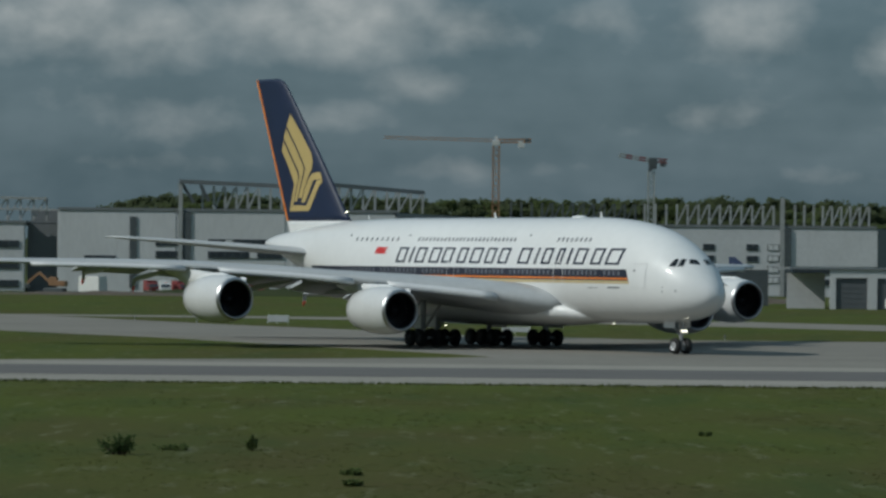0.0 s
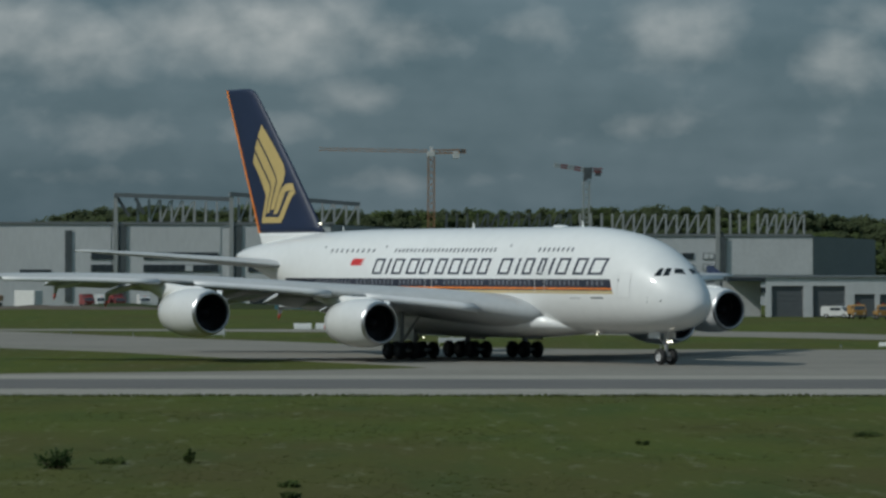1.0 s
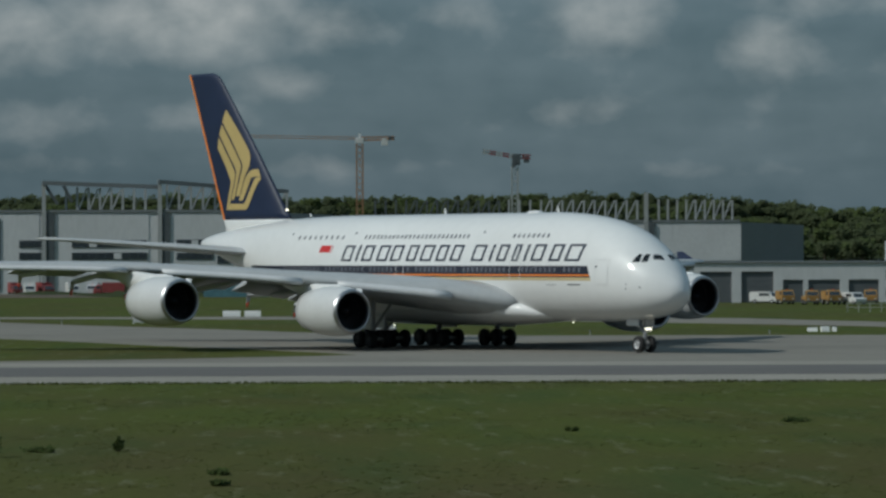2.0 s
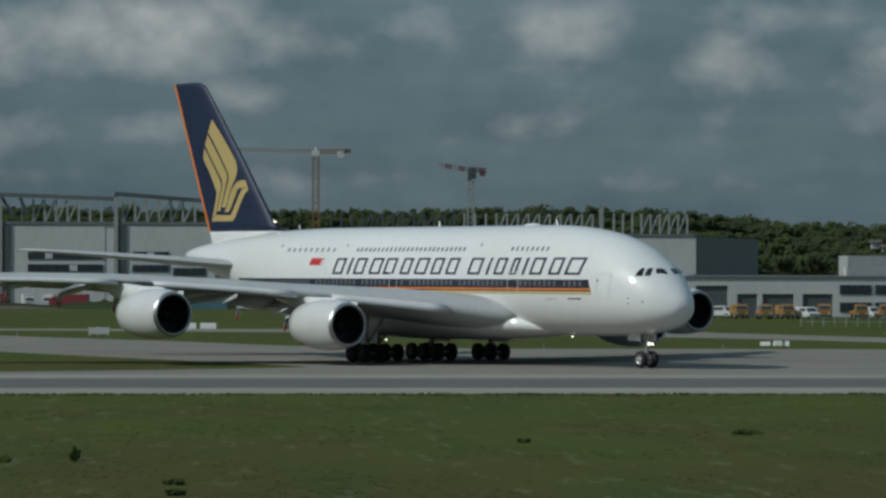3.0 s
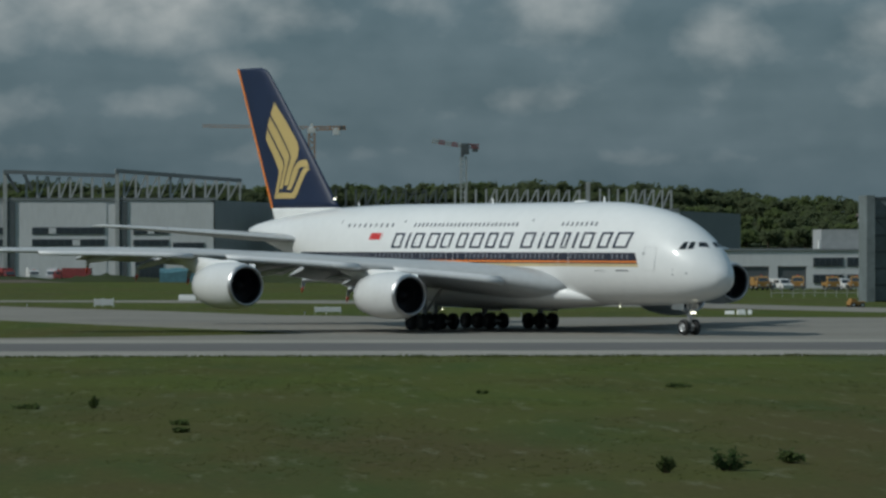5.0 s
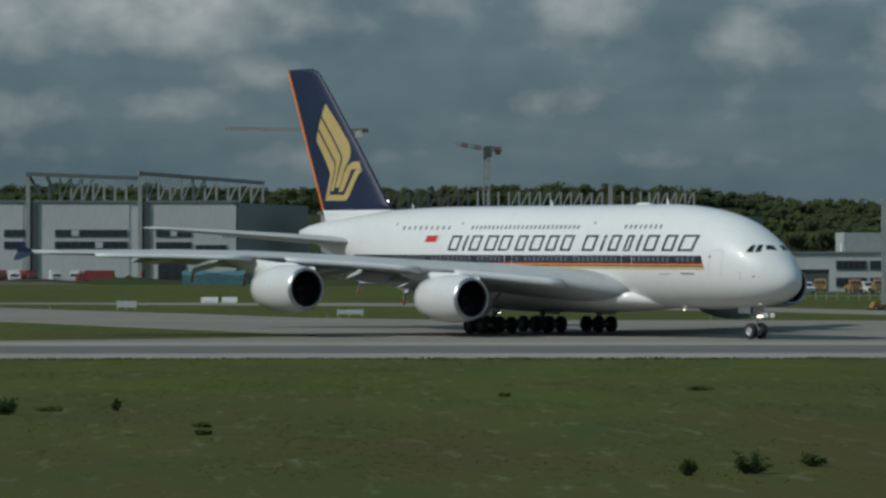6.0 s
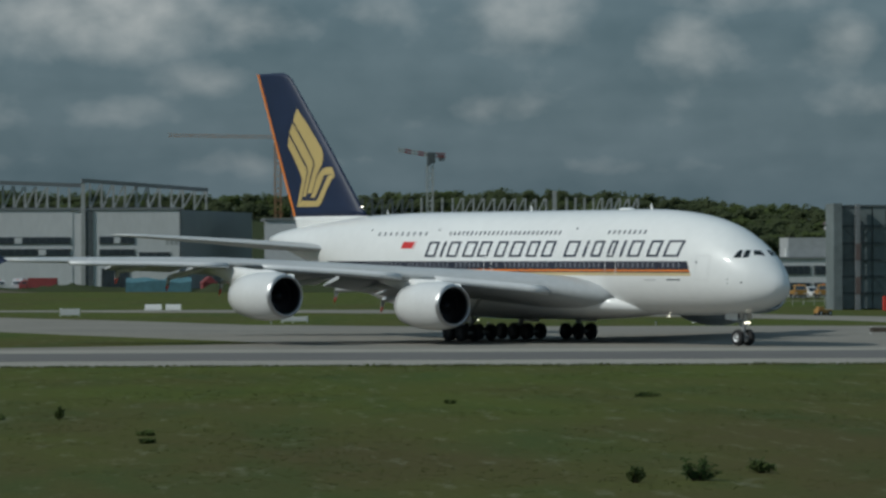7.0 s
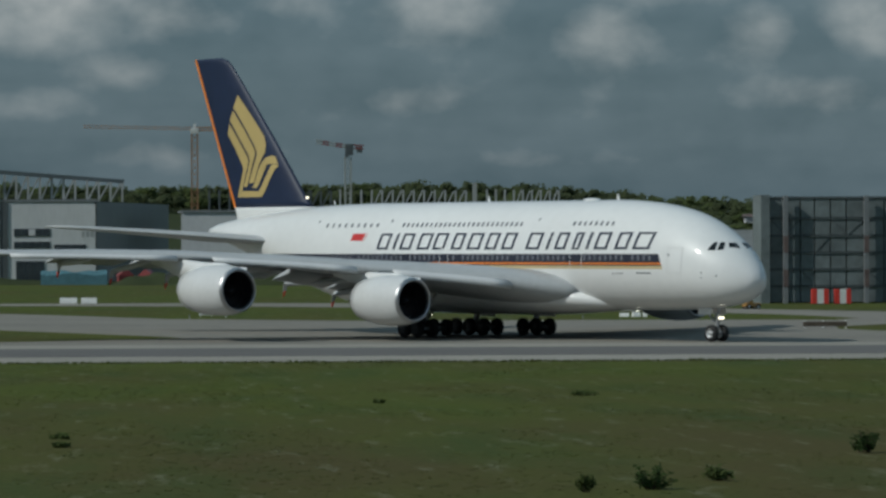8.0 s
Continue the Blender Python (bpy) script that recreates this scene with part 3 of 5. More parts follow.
def build_wing(side):
    rings = []
    for y in list(np.linspace(2.5, 8, 6)) + list(np.linspace(9.5, 40.0, 20)):
        le, ch, z = wing_at(y)
        th = float(np.interp(y, [2, 8, 15, 39], [0.15, 0.13, 0.11, 0.09]))
        r = airfoil((le, side * y, z), ch, th, droop=float(np.interp(y, [2, 12, 39], [0.02, 0.0, -0.015])))
        rings.append(r if side < 0 else r[::-1])
    w = part("wing", Shape().rings(rings).data("wing", WINGGREY, True), airliner, "swept light grey wing with drooping root")
    le, ch, z = wing_at(40.0)
    f = Shape()
    for sgn, hh in ((1, 0.95), (-1, 0.6)):
        f.rings([[(-le - 1.2, side * 39.95, z), (-le - 4.0, side * 39.95, z + 0.1), (-le - 4.0, side * 40.07, z + 0.1), (-le - 1.2, side * 40.07, z)],
                 [(-le - 3.5, side * 40.2, z + sgn * hh), (-le - 4.4, side * 40.2, z + sgn * hh), (-le - 4.4, side * 40.26, z + sgn * hh), (-le - 3.5, side * 40.26, z + sgn * hh)]])
    part("wingtip_fence", f.data("wingtip_fence", NAVY), w, "navy wingtip fence")
    # slats along the leading edge, drooped, with gaps at the engine pylons
    for y0, y1 in ((7.0, 13.7), (15.9, 24.4), (26.6, 36.6)):
        rr = []
        for y in np.linspace(y0, y1, 7):
            le, ch, z = wing_at(float(y))
            c = 0.075 * ch + 0.45
            sec = [(-0.02, -0.10), (-0.10, 0.06), (0.0, 0.20), (0.25, 0.33), (0.62, 0.40), (1.0, 0.42), (0.62, 0.34), (0.30, 0.20), (0.14, 0.02), (0.10, -0.14)]
            q = [(-(le - 0.22 * c + a * c), side * float(y), z - 0.12 + (b - 0.14) * c * 0.95) for a, b in sec]
            rr.append(q if side < 0 else q[::-1])
        part("slat", Shape().rings(rr).data("slat", SLAT, True), w, "pale grey drooped slat")
    # flaps set for take-off: panels behind and below the trailing edge
    for y0, y1 in ((4.4, 9.6), (9.9, 14.6), (15.2, 20.2), (20.5, 25.2), (26.0, 31.0)):
        rr = []
        for y in (y0, (y0 + y1) / 2, y1):
            le, ch, z = wing_at(y)
            c = 0.20 * ch + 0.9
            ring = airfoil((0, side * y, 0), c, 0.11, n=8)
            turn = Matrix.Rotation(radians(-15), 4, "Y")
            o = Vector((-(le + ch * 0.95), 0, z - 0.16 + 0.01 * ch))
            q = [tuple(o + (turn @ Vector((p[0], 0, p[2]))) + Vector((0, p[1], 0))) for p in ring]
            rr.append(q if side < 0 else q[::-1])
        part("flap", Shape().rings(rr).data("flap", WINGGREY, True), w, "lowered grey flap")
    # flap track fairings: distance out, tail end behind the nose, height of the tail end
    for y, s1, z1 in ((8.5, 41.9, 2.35), (11.4, 44.6, 3.2), (17.6, 43.6, 3.55), (22.5, 45.5, 3.95), (26.3, 47.7, 4.3), (30.2, 49.4, 4.9)):
        le, ch, z = wing_at(y)
        a, b = Vector((-(le + 0.52 * ch), side * y, z - 0.42)), Vector((-s1, side * y, z1))
        knee = Vector((-s1 + 0.35, side * y, z1 + 1.15))

        def skin(parts):
            ring = []
            for t, r in parts:
                c = a.lerp(knee, t / 0.65) if t < 0.65 else knee.lerp(b, (t - 0.65) / 0.35)
                ring.append([(c.x + 0.5 * r * math.sin(k), c.y + 0.7 * r * math.cos(k), c.z + 0.8 * r * math.sin(k)) for k in (j * math.tau / 14 for j in range(14))])
            return ring
        fair = part("flap_fairing", Shape().rings(skin(((0, 0.04), (0.12, 0.22), (0.32, 0.32), (0.52, 0.31), (0.66, 0.30), (0.78, 0.26), (0.88, 0.20)))).data("flap_fairing", SLAT, True), w, "pale grey flap track fairing turned down")
        tip = skin(((0.88, 0.198), (0.94, 0.14), (0.99, 0.04)))
        part("fairing_tip", Shape().rings(tip).data("fairing_tip", ORANGERED, True), w, "orange-red fairing tip")
    return w


wings = {-1: build_wing(-1), 1: build_wing(1)}


def blade_mesh():
    q = []
    for r, tw, half in ((0.42, 0.9, 0.10), (0.95, 0.6, 0.15), (1.43, 0.35, 0.17)):
        for sg in (-1, 1):
            b = sg * half * math.cos(tw) / max(r, 0.4) * 0.9
            q.append((-1.35 + sg * half * math.sin(tw), r * math.cos(b), r * math.sin(b)))
    return mesh("fan_blade", q, [(0, 1, 3, 2), (2, 3, 5, 4)], DARKMETAL)


BLADE = blade_mesh()


def build_engine(side, s0, y, z):
    """A turbofan: cowl, polished lip, dark fan and intake, core nozzle, pylon. s0: the inlet plane."""
    c = (-s0, side * y, z)
    e = part("engine", Shape().spun([(-0.22, 1.735), (-0.5, 1.80), (-1.0, 1.90), (-1.8, 1.965), (-3.0, 1.975), (-4.2, 1.90), (-5.4, 1.70), (-6.1, 1.53), (-6.1, 1.42), (-5.2, 1.46)], c, 40).data("engine", NACELLE, True), airliner, "white turbofan cowl with a polished lip")
    part("inlet_lip", Shape().spun([(-0.24, 1.745), (-0.08, 1.675), (0.0, 1.61), (0.02, 1.555), (-0.02, 1.50), (-0.12, 1.46), (-0.3, 1.44)], c, 40).data("inlet_lip", STEEL, True), e, "polished metal inlet lip")
    part("intake", Shape().spun([(-0.28, 1.445), (-0.8, 1.455), (-1.5, 1.46)], c, 40).data("intake", DARKMETAL, True), e, "dark intake duct")
    fan = Shape()
    for k in range(24):
        blade = part("fan_blade", BLADE, e)
        blade.matrix_basis = Matrix.Translation(c) @ Matrix.Rotation(k * math.tau / 24, 4, "X")
    fan.spun([(-1.52, 1.45), (-1.53, 0.05)], c, 24)
    fan.spun([(-0.75, 0.01), (-0.85, 0.15), (-1.1, 0.32), (-1.4, 0.43)], c, 20)
    part("spinner", fan.data("spinner", DARKMETAL, True), e, "dark fan disc and spinner")
    part("core_nozzle", Shape().spun([(-5.0, 1.05), (-6.3, 0.95), (-7.4, 0.66), (-7.4, 0.58), (-8.1, 0.10)], c, 28).data("core_nozzle", HOTMETAL, True), e, "bare metal exhaust nozzle")
    le, ch, wz = wing_at(y)
    rings = []
    for x, zt, zb, w in ((s0 + 1.3, z + 1.98, z + 1.75, 0.10), (s0 + 2.2, z + 2.10, z + 1.6, 0.24), (s0 + 4.0, z + 2.12, z + 1.2, 0.34), (le + 0.6, wz - 0.22, z + 0.9, 0.36), (le + 3.0, wz + 0.0, wz - 0.9, 0.32), (le + 5.2, wz - 0.2, wz - 0.5, 0.06)):
        rings.append([(-x, side * y + sx * w, zz) for sx, zz in ((-1, zb), (1, zb), (1, zt - 0.08), (0.6, zt), (-0.6, zt), (-1, zt - 0.08))])
    part("pylon", Shape().rings(rings).data("pylon", WHITE, True), e, "white pylon joining cowl and wing")
    # strake on the inboard flank
    part("strake", Shape().rings([[(-s0 - 1.0, side * (y - 1.45), z + 1.25), (-s0 - 2.4, side * (y - 1.45), z + 1.3), (-s0 - 2.4, side * (y - 1.43), z + 1.27), (-s0 - 1.0, side * (y - 1.43), z + 1.22)],
                                 [(-s0 - 1.6, side * (y - 1.85), z + 1.75), (-s0 - 2.4, side * (y - 1.85), z + 1.78), (-s0 - 2.4, side * (y - 1.83), z + 1.75), (-s0 - 1.6, side * (y - 1.83), z + 1.72)]]).data("strake", NACELLE), e)
    return e


for side in (-1, 1):
    build_engine(side, 23.15, 14.8, 3.17)
    build_engine(side, 30.9, 25.8, 3.99)


# fin with rudder edge and emblem
def fin_le(z):
    return float(np.interp(z, [10.2, 10.75, 11.5, 16.5, 21.4, 23.2, 23.55, 23.8], [53.6, 55.8, 56.6, 61.05, 65.65, 67.4, 67.9, 68.8]))


def fin_te(z):
    return float(np.interp(z, [9.2, 10.65, 23.8], [66.4, 67.03, 72.95]))


def fin_half(s, z):
    """Half thickness of the fin at s, z."""
    a, b = fin_le(z), fin_te(z)
    x = min(1, max(0, (s - a) / (b - a)))
    return (b - a) * 5 * 0.095 * (0.2969 * math.sqrt(x) - 0.126 * x - 0.3516 * x ** 2 + 0.2843 * x ** 3 - 0.1015 * x ** 4)


def fin_ring(z, n=18):
    a, b = fin_le(z), fin_te(z)
    xs = [a + (b - a) * (0.5 - 0.5 * math.cos(math.pi * i / n)) for i in range(n + 1)]
    return [(-s, fin_half(s, z), z) for s in xs] + [(-s, -fin_half(s, z), z) for s in xs[-2:0:-1]]


part("fin_root", Shape().rings([fin_ring(z) for z in (9.4, 10.0, 10.4, 10.72)]).data("fin_root", WHITE, True), airliner, "white base of the fin")
fin = part("fin", Shape().rings([fin_ring(z) for z in (10.72, 11.2, 11.5, 14, 16.5, 19, 21.4, 22.6, 23.2, 23.55, 23.8)]).data("fin", NAVY, True), airliner, "tall navy tail fin with gold emblem")
rud = Shape()
rr = []
for z in np.linspace(10.74, 23.78, 12):
    b = fin_te(z)
    rr.append([(-b + 0.34, -fin_half(b - 0.34, z) - 0.02, z), (-b - 0.02, -0.02, z), (-b - 0.02, 0.02, z), (-b + 0.34, fin_half(b - 0.34, z) + 0.02, z)])
part("rudder_edge", rud.rings(rr).data("rudder_edge", ORANGE), fin, "orange trailing edge")


def fin_patch(name, poly, mat, lift=0.03):
    """A strip of paint on the starboard side, between two polylines of equal count."""
    a, b = poly
    v, f = [], []
    m = 5
    for i in range(len(a)):
        for j in range(m + 1):
            s = a[i][0] + (b[i][0] - a[i][0]) * j / m
            z = a[i][1] + (b[i][1] - a[i][1]) * j / m
            v.append((-s, -fin_half(s, z) - lift, z))
    for i in range(len(a) - 1):
        for j in range(m):
            f.append((i * (m + 1) + j, i * (m + 1) + j + 1, (i + 1) * (m + 1) + j + 1, (i + 1) * (m + 1) + j))
    return part(name, mesh(name, v, f, mat, True), fin, "plain gold emblem band")


def dense(p, k=6):
    q = []
    for (s0, z0), (s1, z1) in zip(p, p[1:]):
        q += [(s0 + (s1 - s0) * i / k, z0 + (z1 - z0) * i / k) for i in range(k)]
    return q + [p[-1]]


# emblem: three bent gold bands, a neck beside them and a hooked outline round their foot
fin_patch("emblem", (dense([(66.1, 20.5), (64.1, 18.7), (62.2, 16.8), (61.9, 16.1), (62.0, 15.4), (62.75, 14.5), (63.7, 12.8)]), dense([(66.7, 19.4), (64.9, 17.6), (63.5, 16.0), (63.2, 15.6), (63.15, 15.3), (63.6, 14.4), (64.45, 12.8)])), GOLD)
fin_patch("emblem", (dense([(66.8, 19.2), (65.1, 17.5), (63.5, 15.75), (63.35, 15.4), (63.8, 14.5), (64.75, 12.5)]), dense([(67.3, 18.3), (65.8, 16.7), (64.35, 15.2), (64.25, 14.7), (64.65, 13.8), (65.3, 12.5)])), GOLD)
fin_patch("emblem", (dense([(67.4, 18.05), (65.9, 16.5), (64.55, 15.05), (64.45, 14.6), (64.85, 13.8), (65.55, 12.2)]), dense([(67.7, 17.1), (66.5, 15.8), (65.4, 14.3), (65.3, 14.0), (65.7, 13.1), (66.4, 11.6)])), GOLD)
fin_patch("emblem", (dense([(65.55, 12.15), (64.2, 12.13), (62.9, 12.1)]), dense([(66.4, 11.6), (64.4, 11.6), (62.5, 11.6)])), GOLD)
fin_patch("emblem", (dense([(62.95, 12.1), (62.6, 12.4), (61.85, 13.3), (61.1, 14.3), (60.7, 14.45)]), dense([(62.5, 11.6), (62.0, 12.0), (61.2, 13.1), (60.45, 14.05), (60.1, 14.2)])), GOLD)
fin_patch("emblem", (dense([(62.45, 14.6), (61.8, 15.0), (61.2, 15.12), (60.6, 15.1), (60.1, 14.25)]), dense([(62.2, 13.75), (61.75, 14.3), (61.4, 14.45), (61.1, 14.42), (60.7, 14.5)])), GOLD)
fin_patch("emblem", (dense([(62.55, 14.5), (62.95, 13.9), (63.55, 12.8), (63.95, 12.4)]), dense([(61.75, 14.2), (62.1, 13.7), (62.7, 12.9), (63.2, 12.4)])), GOLD)
part("fin_lamp", Shape().box((-56.5, 0, 11.5), (0.16, 0.14, 0.12)).data("fin_lamp", LAMPGLOW), fin)


def build_tailplane(side):
    rings = []
    for y, le, ch, z in ((1.2, 57.8, 10.6, 7.70), (2.6, 59.0, 9.8, 7.82), (6, 62.4, 7.9, 8.20), (10, 66.3, 5.9, 8.60), (14, 70.2, 3.9, 8.96), (15.2, 71.6, 2.6, 9.06)):
        r = airfoil((le, side * y, z), ch, 0.078)
        rings.append(r if side < 0 else r[::-1])
    return part("tailplane", Shape().rings(rings).data("tailplane", WINGGREY, True), airliner, "light grey swept tailplane")


for side in (-1, 1):
    build_tailplane(side)


# landing gear
def wheel_mesh(r, w, hub):
    tyre = [(-w / 2, r * 0.55), (-w / 2, r * 0.80), (-w * 0.42, r * 0.93), (-w * 0.25, r), (w * 0.25, r), (w * 0.42, r * 0.93), (w / 2, r * 0.80), (w / 2, r * 0.55)]
    s = Shape()
    n = 28

    def spin(profile, slot):
        s.rings([[(rad * math.cos(j * math.tau / n), x, rad * math.sin(j * math.tau / n)) for j in range(n)] for x, rad in profile], slot, caps=False)
    spin(tyre, 0)
    spin([(-w / 2, r * 0.55), (-w * 0.38, r * 0.50), (-w * 0.30, r * 0.22), (-w * 0.46, r * 0.16), (-w * 0.46, 0.01)], 1)
    spin([(w / 2, r * 0.55), (w * 0.38, r * 0.50), (w * 0.30, r * 0.22), (w * 0.46, r * 0.16), (w * 0.46, 0.01)], 1)
    for k in range(5):
        a = k * math.tau / 5
        s.box((r * 0.36 * math.cos(a), -w * 0.36, r * 0.36 * math.sin(a)), (0.09, 0.03, 0.09), 0)
    return s.data("wheel", [RUBBER, hub], True)


BIG_WHEEL, NOSE_WHEEL = wheel_mesh(0.70, 0.52, DARKHUB), wheel_mesh(0.64, 0.45, HUB)
wheels = []


def add_wheel(gear, data, r, x, y):
    w = part("wheel", data, gear)
    w.location = (x, y, r + 0.05)
    wheels.append((w, r, x, y))


ng = Shape()
ng.tube((-4.97, 0, 0.7), (-4.75, 0, 2.7), 0.15).tube((-4.97, -0.75, 0.69), (-4.97, 0.75, 0.69), 0.12).tube((-4.9, 0, 1.4), (-6.6, 0, 2.7), 0.09)
ng.box((-4.75, 0, 1.95), (0.35, 0.55, 0.25)).beam((-4.62, -0.3, 1.7), (-4.62, 0.3, 1.7), 0.12)
nose_gear = part("nose_gear", ng.data("nose_gear", STRUT), airliner, "pale twin-wheel nose gear with lit lamp")
for y in (-0.52, 0.52):
    add_wheel(nose_gear, NOSE_WHEEL, 0.64, -4.97, y)
part("gear_lamp", Shape().tube((-4.50, -0.16, 1.86), (-4.40, -0.16, 1.86), 0.085).tube((-4.50, 0.16, 1.86), (-4.40, 0.16, 1.86), 0.085).data("gear_lamp", LAMPGLOW), nose_gear, "glowing taxi lamps")
for y in (-0.75, 0.75):
    part("gear_door", Shape().box((-5.5, y, 2.35), (1.5, 0.05, 0.5), bevel=0.02).data("gear_door", WHITE), nose_gear, "white nose gear door")


def main_gear(x, y, axles, half, height):
    g = Shape().tube((x, y, 0.75), (x + 0.1, y, height), 0.24).tube((x, y, 1.3), (x + 1.6, y * 0.75, height), 0.11)
    g.beam((x + axles[0], y, 0.75), (x + axles[-1], y, 0.75), 0.28)
    for a in axles:
        g.tube((x + a, y - half, 0.75), (x + a, y + half, 0.75), 0.11)
    ob = part("main_gear", g.data("main_gear", STRUT), airliner, "grey multi-wheel main gear with black tyres")
    part("gear_door", Shape().box((x, y + math.copysign(0.95, y), 2.1), (2.6, 0.06, 1.1), bevel=0.02).data("gear_door", WHITE), ob)
    for a in axles:
        for sg in (-1, 1):
            add_wheel(ob, BIG_WHEEL, 0.70, x + a, y + sg * half)


for side in (-1, 1):
    main_gear(-33.6, side * 6.2, (0.85, -0.85), 0.68, 4.6)
    main_gear(-37.0, side * 2.65, (1.7, 0.0, -1.7), 0.76, 3.2)
for x, y, z in ((-38.5, -0.8, 1.72), (-13.0, -0.9, 2.30)):
    part("belly_lamp", Shape().box((x, y, z), (0.09, 0.08, 0.08)).data("belly_lamp", LAMPGLOW), fuselage)


# ---------------------------------------------------------------- buildings behind the field
def wall_box(x0, x1, y0, y1, z0, z1):
    return ((x0 + x1) / 2, (y0 + y1) / 2, (z0 + z1) / 2), (x1 - x0, y1 - y0, z1 - z0)


def box_part(name, parent, mat, x0, x1, y0, y1, z0, z1, label="", bevel=0.0):
    return part(name, Shape().box(*wall_box(x0, x1, y0, y1, z0, z1), bevel=bevel).data(name, mat), parent, label)


def window_unit(parent, x0, x1, y, z0, z1, bays=3, mat=PANE, pale=()):
    """A band of panes set in a frame on the face at y."""
    w = part("window", Shape().box(*wall_box(x0 - 0.12, x1 + 0.12, y - 0.10, y + 0.3, z0 - 0.12, z1 + 0.12)).data("window", TRUSSDARK), parent)
    for i in range(bays):
        a, b = x0 + (x1 - x0) * i / bays + 0.06, x0 + (x1 - x0) * (i + 1) / bays - 0.06
        part("pane", Shape().box(*wall_box(a, b, y - 0.14, y - 0.02, z0, z1)).data("pane", PALEWALL if i in pale else mat), w)
    return w


def panel_lines(parent, x0, x1, y, z0, z1, step, mat):
    """Upright cladding panels, each proud of the wall by its own small amount."""
    n = max(1, round((x1 - x0) / step))
    rnd = random.Random(int(x0 * 10) + n)
    for i in range(n):
        a, b = x0 + (x1 - x0) * i / n + 0.008, x0 + (x1 - x0) * (i + 1) / n - 0.008
        part("panel", Shape().box(*wall_box(a, b, y - 0.10 - rnd.random() * 0.008, y + 0.05, z0, z1)).data("panel", mat), parent)


def roof_truss(parent, x0, x1, y, z0, top0, top1, bays, w=0.55, mat=TRUSS, zig=True, skip=()):
    """Uprights and diagonals over a roof, with a top chord that may slope."""
    for i in range(bays + 1):
        u = i / bays
        x, zt = x0 + (x1 - x0) * u, top0 + (top1 - top0) * u
        part("upright", Shape().beam((x, y, z0), (x, y, zt), w * 0.8).data("upright", mat), parent)
        if zig and i < bays and i not in skip:
            x2, z2 = x0 + (x1 - x0) * (i + 1) / bays, top0 + (top1 - top0) * (i + 1) / bays
            a, b = ((x + 0.2, y, z0 + 0.4), (x2 - 0.3, y, z2)) if i % 2 else ((x + 0.2, y, z0 + 0.6), (x2 - 0.4, y, z2 - 0.2))
            part("brace", Shape().beam(a, b, w * 0.6).data("brace", mat), parent)


# hangar with the roof trusses standing above the cladding
hangar = thing("hangar", "long light grey clad hangar with steel trusses above its roof", "hangar")
HY, HZ = 850, 16.2
box_part("wall", hangar, CLADDING, -66.6, 0.0, HY, HY + 0.6, 0, HZ)
panel_lines(hangar, -66.4, -43.4, HY, 0.2, HZ - 0.3, 2.3, CLADDING)
panel_lines(hangar, -39.6, -21.9, HY, 0.2, HZ - 0.3, 2.2, CLADDING)
panel_lines(hangar, -18.2, -0.2, HY, 0.2, HZ - 0.3, 2.25, CLADDING)
# side wall turned from the sun: its shade is in the darker colour
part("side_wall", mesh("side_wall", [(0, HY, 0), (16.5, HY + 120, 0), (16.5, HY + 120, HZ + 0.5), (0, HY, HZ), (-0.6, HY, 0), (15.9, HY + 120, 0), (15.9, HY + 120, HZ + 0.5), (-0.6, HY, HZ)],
                            [(0, 1, 2, 3), (5, 4, 7, 6), (0, 3, 7, 4), (1, 5, 6, 2), (3, 2, 6, 7), (0, 4, 5, 1)], CLAD_DARK_SHADED), hangar, "clad side wall with its shade put in as darker grey")
part("roof", Shape().box(*wall_box(-66.6, 0.2, HY - 0.3, HY + 118, HZ, HZ + 0.5)).data("roof", CLAD_DARK_SHADED), hangar)
for x in (-42.4, -19.7):
    box_part("post", hangar, TRUSS, x - 0.45, x + 0.35, HY - 0.55, HY - 0.2, 0, 22.0)
    # shade of a recess, drawn as a dark strip proud of the wall
    box_part("recess_shade", hangar, TRUSSDARK, x + 0.5, x + 2.0, HY - 0.35, HY - 0.1, 0, HZ - 0.2, "flat dark strip beside a post for a shaded recess")
# one more dark strip for a recess's shade, away from the posts
box_part("recess_shade", hangar, TRUSSDARK, -52.4, -51.0, HY - 0.3, HY - 0.1, 1, 15.0)
part("top_chord", Shape().beam((-42.8, HY - 0.4, 22.0), (-20.0, HY + 2, 21.2), 0.8).data("top_chord", CLAD_DARK_SHADED), hangar)
part("top_chord", Shape().beam((-20.1, HY - 0.4, 22.2), (5.5, HY + 6, 20.3), 0.8).data("top_chord", CLAD_DARK_SHADED), hangar)
roof_truss(hangar, -38.2, -22.6, HY + 1, HZ, 21.2, 20.7, 7, skip=(0, 5, 6))
roof_truss(hangar, -18.4, 5.2, HY + 3, HZ, 21.6, 20.0, 10, skip=(6,))
for a, b in (((-42.2, HY, 21.6), (-39.8, HY, 17.8)), ((-38.6, HY, 21.4), (-36.9, HY, 18.2))):
    part("brace", Shape().beam(a, b, 0.6).data("brace", TRUSSDARK), hangar)
for x0, x1, z0, z1, n, pale in ((-47.2, -43.0, 9.4, 10.6, 3, ()), (-47.2, -43.0, 7.0, 8.2, 3, ()), (-36.9, -22.4, 9.4, 10.6, 9, (2,)), (-36.9, -22.4, 7.0, 8.2, 9, (5,)), (-16.4, -9.4, 9.4, 10.7, 5, (2,)), (-16.4, -9.4, 7.0, 8.1, 5, ()),
                                (-8.4, -2.2, 6.2, 7.5, 4, ()), (-61.2, -55.2, 6.0, 7.2, 4, ()), (-16.0, -10.5, 0.5, 4.2, 3, ())):
    window_unit(hangar, x0, x1, HY - 0.15, z0, z1, n, pale=pale)

